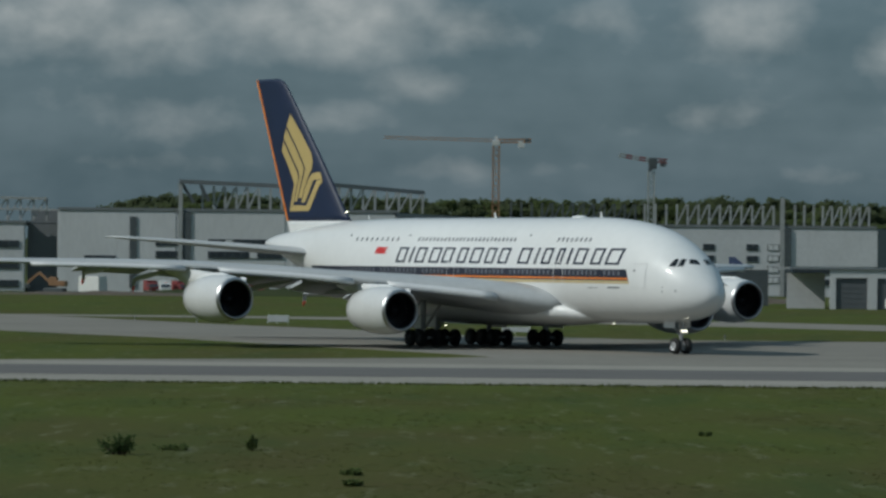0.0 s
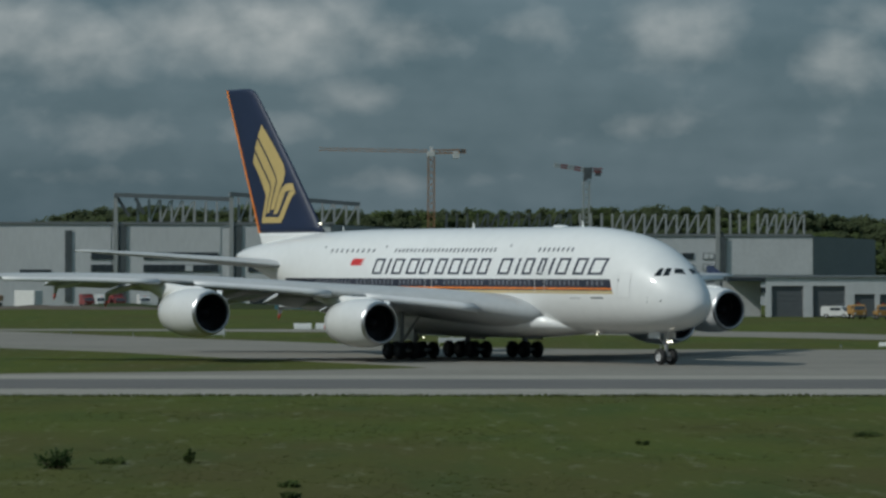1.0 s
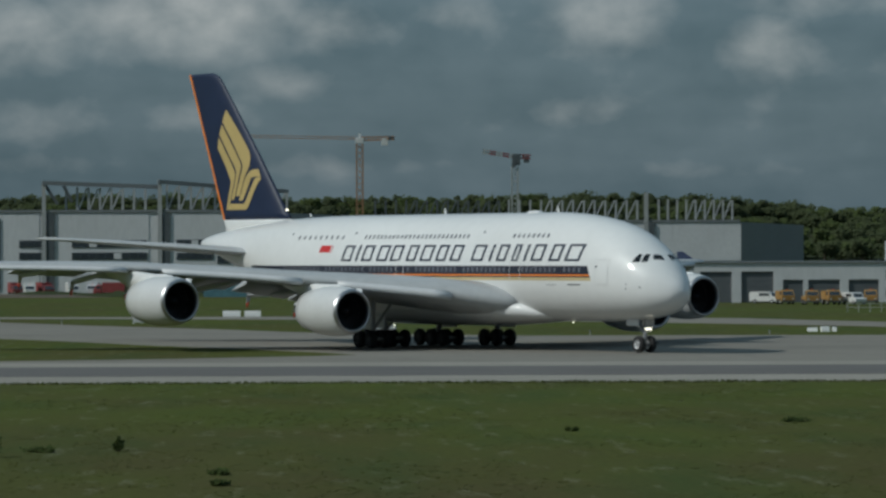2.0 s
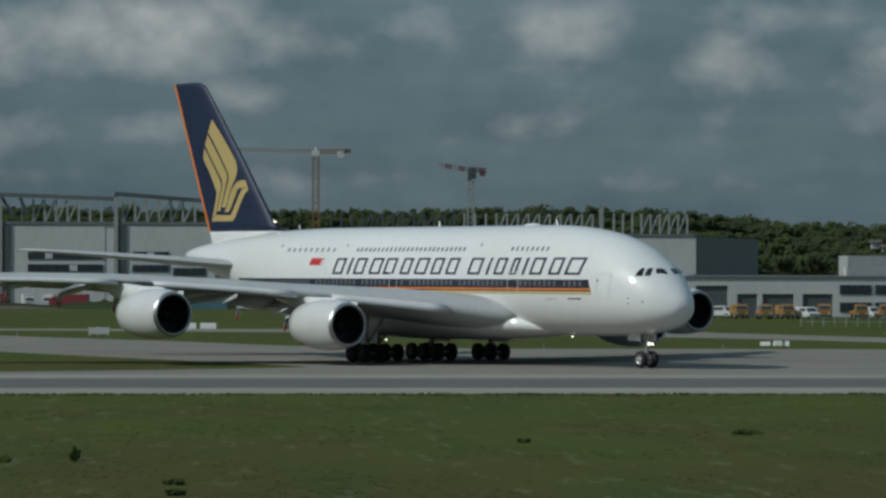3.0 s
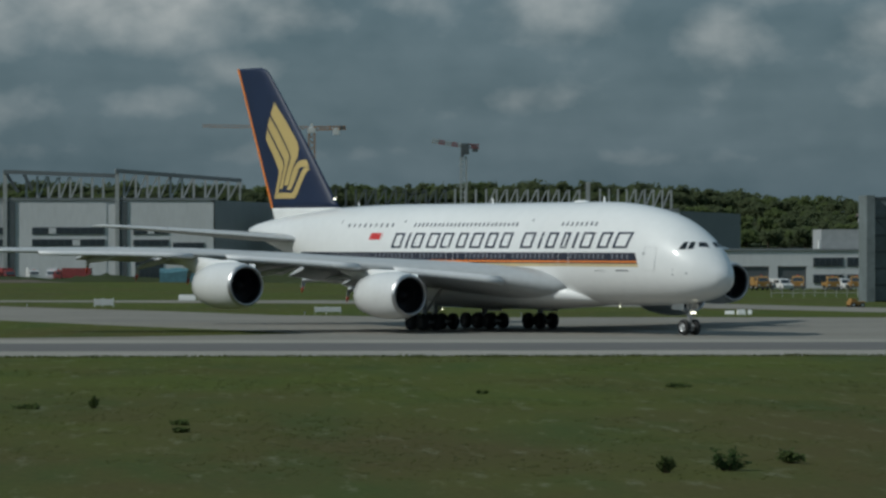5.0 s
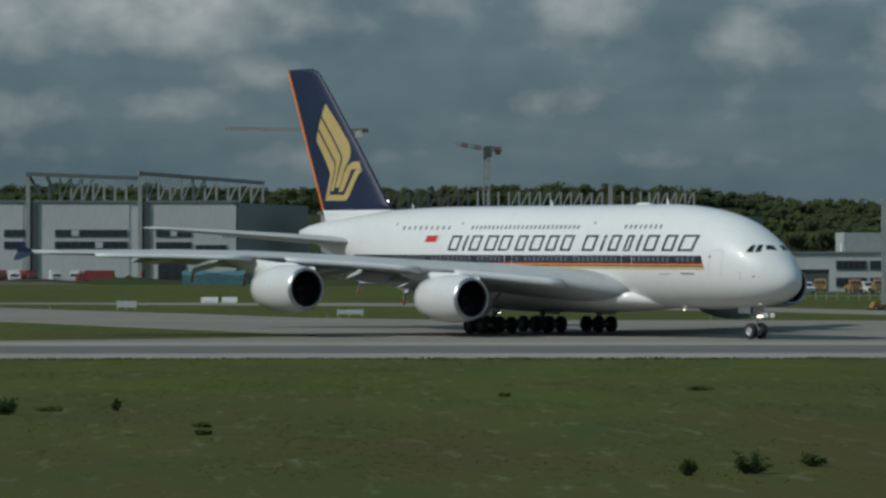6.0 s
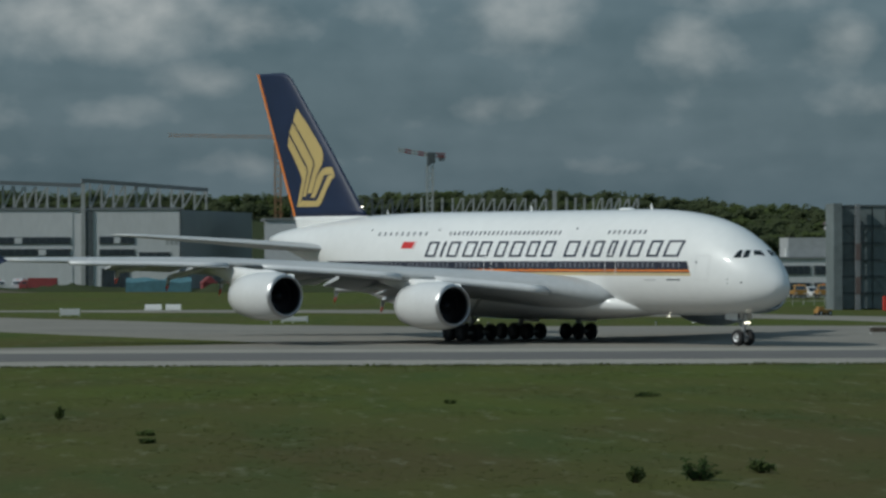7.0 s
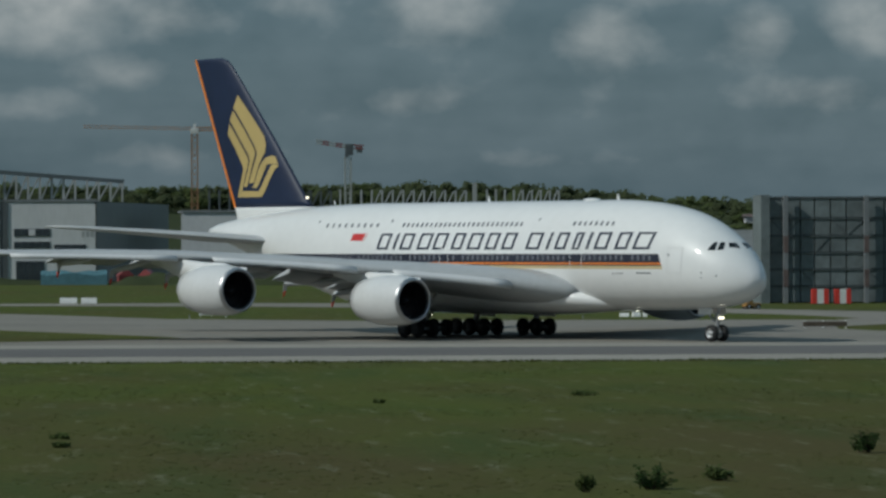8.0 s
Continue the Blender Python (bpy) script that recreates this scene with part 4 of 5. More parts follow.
for x in (-3.0, -2.1, -1.2):
    box_part("sign_bar", hangar, TRUSS, x, x + 0.6, HY - 0.16, HY - 0.11, 9.1, 10.3)

# neighbouring assembly hall on the far side of the gap
hall = thing("assembly_hall", "pale grey assembly hall beside a dark recessed gap", "hall")
box_part("wall", hall, PALEWALL, -130, -73.0, 850, 851, 0, 13.5)
panel_lines(hall, -100, -73.2, 850, 0.2, 13.2, 2.7, PALEWALL)
box_part("side_wall", hall, CLAD_DARK_SHADED, -73.0, -66.6, 856, 857, 0, 13.4, "dark recessed link wall")
part("roof", Shape().box(*wall_box(-130, -72.8, 849.7, 930, 13.5, 14.0)).data("roof", CLAD_DARK_SHADED), hall)
for z in (8.8, 4.6, 1.0):
    window_unit(hall, -84, -74.2, 849.8, z, z + 1.2, 5)
roof_truss(hall, -100, -69.0, 853, 14.0, 18.6, 18.4, 12, w=0.5)
part("top_chord", Shape().beam((-100, 852.6, 18.8), (-69, 852.6, 18.4), 0.5).data("top_chord", TRUSS), hall)
part("middle_chord", Shape().beam((-100, 852.6, 16.4), (-66.8, 852.6, 16.2), 0.4).data("middle_chord", TRUSS), hall)
box_part("roof_box", hall, CLAD_DARK_SHADED, -72.5, -66.8, 858, 862, 13.6, 16.3)

# second hangar, partly hidden by the airliner
hangar2 = thing("hangar", "pale grey hangar with a zigzag roof truss and small windows", "hangar")
RY = 900
box_part("wall", hangar2, PALEWALL, 18, 100.7, RY, RY + 0.6, 0, 14.4)
panel_lines(hangar2, 40, 80.2, RY, 0.2, 14.2, 4.0, PALEWALL)
panel_lines(hangar2, 82.6, 100.6, RY, 6.4, 14.3, 3.6, PALEWALL)
# shaded side again coloured darker than the front wall
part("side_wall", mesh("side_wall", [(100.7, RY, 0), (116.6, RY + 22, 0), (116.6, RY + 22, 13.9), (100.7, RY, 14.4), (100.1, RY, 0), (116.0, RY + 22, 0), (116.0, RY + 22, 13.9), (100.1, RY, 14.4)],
                            [(0, 1, 2, 3), (5, 4, 7, 6), (0, 3, 7, 4), (1, 5, 6, 2), (3, 2, 6, 7), (0, 4, 5, 1)], CLAD_DARK_SHADED), hangar2, "clad side wall with its shade put in as darker grey")
part("roof", Shape().box(*wall_box(18, 100.4, RY - 0.3, RY + 40, 14.4, 14.9)).data("roof", CLAD_DARK_SHADED), hangar2)
# dark strip before the wall in place of a recess's shade
box_part("recess_shade", hangar2, TRUSSDARK, 80.9, 82.4, RY - 0.5, RY - 0.1, 0, 14.2)
box_part("post", hangar2, TRUSS, 80.2, 81.1, RY - 0.55, RY - 0.2, 0, 20.6)
for x0, x1, b in ((24, 50, 12), (52, 79, 12), (83.5, 99.0, 8)):
    roof_truss(hangar2, x0, x1, RY + 2, 14.9, 19.2, 19.0, b, w=0.5, mat=TRUSSDARK if x0 < 50 else TRUSS, skip=(0, 1, 2))
for x0, x1 in ((64.2, 66.4), (73.3, 75.5)):
    for z in (9.7, 7.3):
        window_unit(hangar2, x0, x1, RY - 0.15, z, z + 1.1, 2)
for z in (9.7, 7.4, 5.1, 2.9):
    window_unit(hangar2, 77.7, 79.9, RY - 0.15, z, z + 1.1, 2, mat=CLADDING)
for z in (5.0, 2.6):
    window_unit(hangar2, 83.0, 99.5, RY - 0.15, z, z + 1.0, 7)

# low workshop with roller doors and an office end
shop = thing("workshop", "low grey workshop with roller doors and office windows", "workshop")
GY = 680
box_part("wall", shop, PALEWALL, 62.0, 68.0, GY + 6, GY + 6.4, 0, 5.6)
OPEN = [(69.1, 74.1, 4.9), (75.6, 80.7, 4.9), (82.2, 85.4, 3.6), (86.2, 91.2, 3.6), (92.6, 97.4, 3.6)]
edge = 68.2
for x0, x1, zt in OPEN:
    box_part("pier", shop, CLADDING, edge, x0, GY, GY + 0.5, 0, 6.2)
    box_part("lintel", shop, CLADDING, x0, x1, GY, GY + 0.5, zt, 6.2)
    d = part("roller_door", Shape().box(*wall_box(x0, x1, GY + 0.35, GY + 0.45, 0, zt)).data("roller_door", DOORMETAL), shop, "dark grey roller door, shut")
    for k in range(6):
        part("slat", Shape().box(*wall_box(x0 + 0.05, x1 - 0.05, GY + 0.30, GY + 0.36, zt * k / 6 + 0.04, zt * (k + 1) / 6 - 0.04)).data("slat", DOORMETAL), d)
    edge = x1
box_part("wall", shop, CLADDING, edge, 130, GY, GY + 0.5, 0, 6.2)
part("roof", Shape().box(*wall_box(61.8, 130, GY - 0.25, GY + 30, 6.2, 6.5)).data("roof", CLAD_DARK_SHADED), shop)
for z in (3.7, 0.9):
    window_unit(shop, 98.6, 103.4, GY - 0.05, z, z + 1.25, 5)
    window_unit(shop, 104.2, 109.0, GY - 0.05, z, z + 1.25, 5)
box_part("roof_house", shop, TRUSS, 100.4, 108.5, GY + 4, GY + 14, 6.5, 9.7, "pale plant house on the roof")
part("vent_pipe", Shape().tube((99.9, GY + 3, 6.4), (99.9, GY + 3, 7.9), 0.25).data("vent_pipe", WARNWHITE), shop)
box_part("roof_house", shop, TRUSSDARK, 46, 62, GY + 40, GY + 41, 0, 6.0)

# run-up noise wall of steel frames and panels
wall = thing("noise_wall", "tall dark steel-framed noise wall on the airfield's edge", "wall")
BY, BZ = 520, 13.2
BX = [84.8, 95.0, 104.4, 113.8, 123.2]
box_part("end_panel", wall, BLAST, 81.7, 82.8, BY - 0.6, BY + 6, 0, BZ + 0.3, "grey return panel at the wall's end")
part("backing", Shape().box(*wall_box(82.8, 132, BY + 1.2, BY + 1.5, 0, BZ)).data("backing", FRAME), wall)
rows = [0.0, 2.1, 4.2, 6.3, 8.4, 10.6, BZ]
cells = [82.9, 84.8, 86.8, 88.6, 90.6, 92.6, 95.0, 97.4, 99.8, 102.0, 104.4, 107, 109.5, 113.8]
for z0, z1 in zip(rows, rows[1:]):
    for x0, x1 in zip(cells, cells[1:]):
        box_part("panel", wall, BLAST, x0 + 0.08, x1 - 0.08, BY + 0.42, BY + 1.15, z0 + 0.15, z1 - 0.12)
for z in rows[1:]:
    part("girder", Shape().box(*wall_box(82.8, 132, BY + 0.3, BY + 0.9, z - 0.13, z + 0.10)).data("girder", FRAME), wall)
for x in BX:
    p = part("post", Shape().box(*wall_box(x - 0.28, x + 0.28, BY - 0.7, BY - 0.1, 0, BZ + 0.2)).data("post", CLAD_DARK_SHADED), wall, "upright steel column")
    for z0, z1 in ((2.0, 4.2), (6.3, 8.4)):
        box_part("primed_plate", p, RUST, x - 0.31, x + 0.31, BY - 0.73, BY - 0.66, z0, z1)
for i, (x0, x1) in enumerate(zip(cells, cells[1:])):
    z = (10.6, 8.4, 4.2, 6.3)[i % 4]
    part("brace", Shape().beam((x0, BY + 0.4, z), (x1, BY + 0.4, z + 2.1 if i % 2 else z - 1.9), 0.10).data("brace", FRAME), wall)

wall.location = (0.8, 0, 0)

# red and white striped boxes before it
for x0 in (87.4, 90.2):
    m = thing("marker_box", "red and white striped marker box on the grass", "box", "striped boxes")
    m.location = (x0 + 1.05, 511, 0)
    part("body", Shape().box((0, 0, 0.95), (2.05, 0.8, 1.8), bevel=0.04).data("body", WARNWHITE), m)
    for dx in (-0.72, 0.72):
        part("red_stripe", Shape().box((dx, -0.01, 0.95), (0.62, 0.82, 1.82), bevel=0.03).data("red_stripe", WARNRED), m)
    part("foot", Shape().box((0, 0, 0.04), (1.9, 0.7, 0.08)).data("foot", TRUSSDARK), m)


# ---------------------------------------------------------------- cranes
def lattice(s, a, b, w, n, bar=0.22, slot=0):
    """A square lattice boom from a to b."""
    a, b = Vector(a), Vector(b)
    d = (b - a).normalized()
    u = d.cross(Vector((0, 1, 0))).normalized()
    v = d.cross(u).normalized()
    cs = [(-1, -1), (1, -1), (1, 1), (-1, 1)]
    at = lambda t, c: a + (b - a) * t + (u * c[0] + v * c[1]) * w / 2
    for c in cs:
        s.beam(at(0, c), at(1, c), bar, slot=slot)
    for i in range(n):
        for k in range(4):
            c0, c1 = cs[k], cs[(k + 1) % 4]
            s.beam(at(i / n, c0 if i % 2 else c1), at((i + 1) / n, c1 if i % 2 else c0), bar * 0.6, slot=slot)
    return s


crane = thing("tower_crane", "ochre tower crane with a long level jib", "crane")
crane.location = (30.1, 1300, 0)
part("mast", lattice(Shape(), (0, 0, 0), (0, 0, 41.5), 1.9, 22, 0.34).data("mast", CRANEORANGE), crane, "ochre lattice mast")
part("jib", lattice(Shape(), (-1, 0, 43.2), (-34, 4, 43.9), 0.8, 22, 0.13).data("jib", CRANEORANGE), crane, "long ochre lattice jib")
part("counter_jib", lattice(Shape(), (0.5, 0, 43.0), (10.5, -1, 43.2), 1.0, 7, 0.3).data("counter_jib", CRANEORANGE), crane)
part("slewing_head", Shape().box((0, 0, 42.4), (2.4, 2.0, 1.6), bevel=0.15).beam((0, 0, 43), (0, 0, 44.6), 0.7).data("slewing_head", PALEPAINT), crane, "pale slewing head")
part("counterweight", Shape().box((7.6, -0.8, 42.0), (2.0, 1.2, 2.0), bevel=0.1).data("counterweight", PALEPAINT), crane)
part("end_weight", Shape().box((9.6, -0.9, 43.2), (1.8, 1.3, 1.3), bevel=0.1).data("end_weight", TRUSSDARK), crane)

crane2 = thing("tower_crane", "grey tower crane with a red and white jib", "crane")
crane2.location = (80.2, 1350, -1.6)
part("mast", lattice(Shape(), (0, 0, 1.6), (0, 0, 37), 1.9, 20, 0.34).data("mast", CRANEGREY), crane2, "grey lattice mast")
for i in range(5):
    x0, x1 = -10.2 + i * 2.1, -8.1 + i * 2.1
    part("jib_section", lattice(Shape(), (x0, 0, 42.0 - i * 0.35), (x1, 0, 41.65 - i * 0.35), 1.0, 2, 0.34).data("jib_section", CRANERED if i % 2 else CRANEGREY), crane2)
part("slewing_head", Shape().box((0.4, 0, 39.4), (2.6, 2.0, 3.6), bevel=0.2).box((-0.4, -1.1, 37.6), (1.2, 0.8, 1.5)).data("slewing_head", TRUSSDARK), crane2, "dark slewing head")
part("counter_jib", lattice(Shape(), (0.5, 0, 40.4), (5.0, 0, 40.2), 1.1, 3, 0.35).data("counter_jib", CRANERED), crane2)
part("counterweight", Shape().box((3.7, 0, 39.4), (1.8, 1.3, 1.9), bevel=0.1).data("counterweight", TRUSSDARK), crane2)


# ---------------------------------------------------------------- wooded hill
RX = [-900, -420, -180, -126, -111, -93, 24, 75, 125, 150, 213, 236, 255, 270, 290, 312, 335, 420, 900]
RZ = [14, 15, 16, 28, 33, 34, 32.5, 32.5, 33.5, 34, 32, 30, 27, 27.5, 27, 25, 24.5, 25, 26]


def ridge(x):
    return float(np.interp(x, RX, RZ))


v, f = [], []
cols = np.linspace(-900, 900, 91)
for x in cols:
    for t in (0, 0.25, 0.5, 0.75, 1.0, 1.3):
        v.append((x, 1480 + 420 * t, (ridge(x) - 5.5) * min(1, t) ** 1.2 + 1.5 * noise.noise((x * 0.03, t * 4, 0)) - (0.5 if t == 0 else 0)))
for i in range(len(cols) - 1):
    for j in range(5):
        f.append((i * 6 + j, (i + 1) * 6 + j, (i + 1) * 6 + j + 1, i * 6 + j + 1))
thing("hillside", "low wooded hillside closing the view", "hill", kind="structure", data=mesh("hillside", v, f, LEAF, True))


def crown(s, rnd, c, r, h, n, slot):
    """A broad uneven crown of many leaf clumps spread through overlapping lobes, with gaps."""
    lobes = [(Vector((rnd.uniform(-0.7, 0.7) * r, rnd.uniform(-0.6, 0.6) * r, rnd.uniform(-0.4, 0.45) * h)), rnd.uniform(0.3, 0.6)) for _ in range(9)]
    for _ in range(n):
        lc, lr = lobes[rnd.randrange(9)]
        d = Vector((rnd.gauss(0, 1), rnd.gauss(0, 1), rnd.gauss(0.2, 0.9))).normalized()
        p = Vector(c) + lc + Vector((d.x * r * lr, d.y * r * lr, d.z * h * lr * 0.85)) * rnd.uniform(0.6, 1.05)
        q = rnd.uniform(0.4, 0.85)
        a = (d * 0.22 + Vector((-0.4, -0.35, 0.6)) + Vector((rnd.uniform(-0.5, 0.5), rnd.uniform(-0.5, 0.5), rnd.uniform(-0.3, 0.3)))).normalized()
        u = a.orthogonal().normalized()
        w = a.cross(u)
        t = rnd.uniform(0, math.tau)
        u2, w2 = u * math.cos(t) + w * math.sin(t), w * math.cos(t) - u * math.sin(t)
        s.add([p - u2 * q - w2 * q * 0.5, p + u2 * q * 0.9 - w2 * q * 0.6, p + u2 * q * 0.7 + w2 * q * 0.7, p + a * q * 0.2 + w2 * q * 0.9, p - u2 * q * 0.8 + w2 * q * 0.5], [(0, 1, 2, 3, 4)], slot)


rnd = random.Random(11)
woods = Shape()
x = -240.0
while x < 420:
    for t in (1.0, 0.86, 0.66, 0.46, 0.26):
        if x < -130 and rnd.random() < 0.9:
            continue
        if t < 0.8 and x < 100:
            continue
        y = 1480 + 420 * t + rnd.uniform(-20, 20)
        px = x + rnd.uniform(-2.5, 2.5)
        base = (ridge(px) - 7) * t ** 1.2
        r, h = rnd.uniform(4.2, 6.5), rnd.uniform(3.6, 5.4)
        cz = base + h * 0.55 + 2.2 + rnd.uniform(-0.5, 0.5)
        slot = 1 if rnd.random() < (0.2 + 0.35 * (1 - t)) else 0
        crown(woods, rnd, (px, y, cz), r, h, 340, slot)
        woods.tube((px, y, base - 2), (px, y, cz), 0.4, 0.2, 5, 2)
    x += rnd.uniform(2.9, 4.1)
thing("woods", "dense green broadleaf woods along the hill", "woods", kind="stuff", data=woods.data("woods", [LEAF, LEAFLIGHT, BARK]))
for hx, hy, hz in ((262, 1690, 17.0), (266, 1688, 15.2)):
    hs = thing("villa", "small pale villa half hidden among hillside trees", "house")
    part("wall", Shape().box((hx, hy, hz), (3.2, 3, 2.4)).data("wall", PALEWALL), hs)
    part("roof", Shape().rings([[(hx - 2.6, hy - 2.4, hz + 1.2), (hx + 2.6, hy - 2.4, hz + 1.2), (hx + 2.6, hy + 2.4, hz + 1.2), (hx - 2.6, hy + 2.4, hz + 1.2)], [(hx - 2.2, hy - 0.1, hz + 2.3), (hx + 2.2, hy - 0.1, hz + 2.3), (hx + 2.2, hy + 0.1, hz + 2.3), (hx - 2.2, hy + 0.1, hz + 2.3)]]).data("roof", RUST), hs)


# ---------------------------------------------------------------- vehicles and clutter on the far side
def road_wheel(parent, x, y, r=0.42):
    w = part("wheel", Shape().tube((x, y - 0.14, r), (x, y + 0.14, r), r, n=16).tube((x, y - 0.16, r), (x, y + 0.16, r), r * 0.5, n=10, slot=1).data("wheel", [RUBBER, HUB]), parent)
    return w


def truck(x, y, turn, cab, box, label, length=5.0, high=2.4, flat=False, group="parked vehicles"):
    t = thing("truck", label, "truck", group)
    t.matrix_world = pose(x, y, 0, 0, 0, turn)
    L = length
    part("chassis", Shape().box((0, 0, 0.62), (L, 0.9, 0.22)).data("chassis", TRUSSDARK), t)
    c = Shape().rings([[(L / 2 - 1.5 + dx, dy, z) for dx, dy in ((0, -w), (ln, -w), (ln, w), (0, w))] for z, w, ln in ((0.55, 1.0, 1.5), (1.25, 1.02, 1.55), (1.35, 1.0, 1.5), (2.05, 0.9, 1.05), (2.2, 0.82, 0.95))])
    cabp = part("cab", c.data("cab", cab), t)
    part("windscreen", Shape().add([(L / 2 + 0.02, -0.85, 1.4), (L / 2 + 0.02, 0.85, 1.4), (L / 2 - 0.42, 0.78, 2.0), (L / 2 - 0.42, -0.78, 2.0)], [(0, 1, 2, 3)]).data("windscreen", PANE), cabp)
    for sd in (-1, 1):
        part("side_window", Shape().box((L / 2 - 0.95, sd * 0.965, 1.7), (0.75, 0.06, 0.5)).data("side_window", PANE), cabp)
        part("headlight", Shape().box((L / 2 + 0.04, sd * 0.7, 0.85), (0.06, 0.3, 0.18)).data("headlight", WARNWHITE), cabp)
    if flat:
        part("load_bed", Shape().box((-0.8, 0, 1.0), (L - 1.8, 2.0, 0.5), bevel=0.04).data("load_bed", box), t)
    else:
        part("body", Shape().box((-0.8, 0, 0.75 + high / 2), (L - 1.8, 2.05, high), bevel=0.06).data("body", box), t)
    part("bumper", Shape().box((L / 2 + 0.05, 0, 0.5), (0.15, 1.9, 0.22)).data("bumper", TRUSSDARK), t)
    part("beacon", Shape().tube((L / 2 - 1.0, 0, 2.2), (L / 2 - 1.0, 0, 2.38), 0.1, n=8).data("beacon", CONES), t)
    for wx in (L / 2 - 0.8, -L / 2 + 0.9):
        for wy in (-0.88, 0.88):
            road_wheel(t, wx, wy)
    return t


def van(x, y, turn, paint, label):
    t = thing("van", label, "van", "parked vehicles")
    t.matrix_world = pose(x, y, 0, 0, 0, turn)
    prof = [(2.3, 0.35), (2.35, 0.85), (1.6, 1.05), (1.0, 1.72), (0.6, 1.82), (-2.2, 1.82), (-2.35, 1.6), (-2.35, 0.35)]
    v = [(px, sy * 0.9, pz) for sy in (-1, 1) for px, pz in prof]
    n = len(prof)
    part("body", mesh("body", v, [tuple(range(n)), tuple(range(2 * n - 1, n - 1, -1))] + [(i, n + i, n + (i + 1) % n, (i + 1) % n) for i in range(n)], paint), t)
    part("windscreen", Shape().add([(1.58, -0.8, 1.10), (1.58, 0.8, 1.10), (1.06, 0.72, 1.66), (1.06, -0.72, 1.66)], [(0, 1, 2, 3)]).data("windscreen", PANE), t)
    for sd in (-1, 1):
        part("side_window", Shape().box((0.1, sd * 0.91, 1.38), (1.7, 0.03, 0.42)).data("side_window", PANE), t)
    for wx in (1.45, -1.45):
        for wy in (-0.82, 0.82):
            road_wheel(t, wx, wy, 0.33)
    return t


for x, y, turn, flat in ((79.4, 655, -84, False), (82.6, 650, -88, True), (86.0, 652, -82, False), (92.6, 656, -98, False), (97.0, 650, -86, True), (101.2, 652, -90, True)):
    truck(x, y, turn, YELLOW, YELLOW, "yellow-orange airport service truck parked by the workshop" if not flat else "yellow-orange flatbed airport truck parked by the workshop", 4.4, 1.3, flat)
for x, y, turn in ((89.3, 651, -70), (99.3, 655, -60), (104.0, 653, -75), (78.0, 668, -30)):
    van(x, y, turn, PALEPAINT, "white airport van parked by the workshop")
van(75.0, 690, -20, YELLOW, "yellow airport van near the workshop doors")
tug = thing("tow_tractor", "low yellow-orange tow tractor on the grass edge", "tractor")
tug.matrix_world = pose(74.2, 474, 0, 0, 0, 20)
part("body", Shape().box((0, 0, 0.5), (1.9, 1.0, 0.45), bevel=0.06).box((-0.4, 0, 0.85), (0.7, 0.8, 0.35), bevel=0.05).data("body", YELLOW), tug)
for wx in (-0.6, 0.6):
    for wy in (-0.5, 0.5):
        road_wheel(tug, wx, wy, 0.28)

for i, (x, y, mat, lab) in enumerate(((-43.4, 815, WARNWHITE, "white"), (-40.6, 817, TRUCKRED, "dark red"), (-35.4, 816, PALEPAINT, "pale grey"), (-31.6, 818, PALEWALL, "pale beige"), (-27.6, 815, TRUCKRED, "dark red"), (-46.5, 822, TRUCKRED, "dark red"))):
    truck(x, y, (-85, -70, -80, -95, 175, -75)[i], mat, mat, lab + " box truck parked before the hangar", (5.0, 5.5, 5.0, 5.0, 7.5, 5.0)[i], 1.9, group="trucks by the hangar")
box = thing("container", "white steel site container beside the hangar", "container")
box.matrix_world = pose(-58.0, 828, 0, 0, 0, -38)
part("body", Shape().box((0, 0, 1.75), (5.2, 2.4, 3.1), bevel=0.05).data("body", WARNWHITE), box)
for k in range(9):
    part("rib", Shape().box((-2.35 + k * 0.587, -1.23, 1.75), (0.22, 0.06, 2.8)).data("rib", WARNWHITE), box)
part("skid", Shape().box((0, 0, 0.1), (5.0, 2.2, 0.2)).data("skid", TRUSSDARK), box)
dig = thing("excavator", "orange tracked excavator with folded boom", "excavator")
dig.matrix_world = pose(-65.5, 832, 0, 0, 0, 170)
part("cabin", Shape().box((0.2, 0.6, 2.2), (1.6, 1.2, 1.7), bevel=0.12).data("cabin", CRANEORANGE), dig)
part("engine_house", Shape().box((-1.3, 0, 1.8), (1.8, 2.4, 1.1), bevel=0.15).data("engine_house", CRANEORANGE), dig)
for sd in (-1, 1):
    part("track", Shape().box((0, sd * 1.05, 0.5), (4.0, 0.6, 0.95), bevel=0.25).data("track", TRUSSDARK), dig)
part("boom", Shape().beam((0.8, -0.3, 1.8), (3.3, -0.3, 3.9), 0.5).beam((3.2, -0.3, 3.9), (5.6, -0.3, 1.9), 0.4).data("boom", CRANEORANGE), dig, "orange folded boom")
part("bucket", Shape().box((5.6, -0.3, 1.3), (0.9, 1.1, 0.9), bevel=0.15).data("bucket", TRUSSDARK), dig)
stack = thing("tarpaulin_stack", "teal sheeting over a long stack beside the hangar", "tarpaulin")
part("sheet", Shape().rings([[(-10.5 + 12.5 * u, 800 + 2.2 * dy, z * (1 + 0.12 * math.sin(9 * u + 3 * dy))) for dy, z in ((-1, 0), (-0.9, 2.0), (-0.3, 2.5), (0.4, 2.4), (1, 0))] for u in np.linspace(0, 1, 13)]).data("sheet", TEAL), stack)


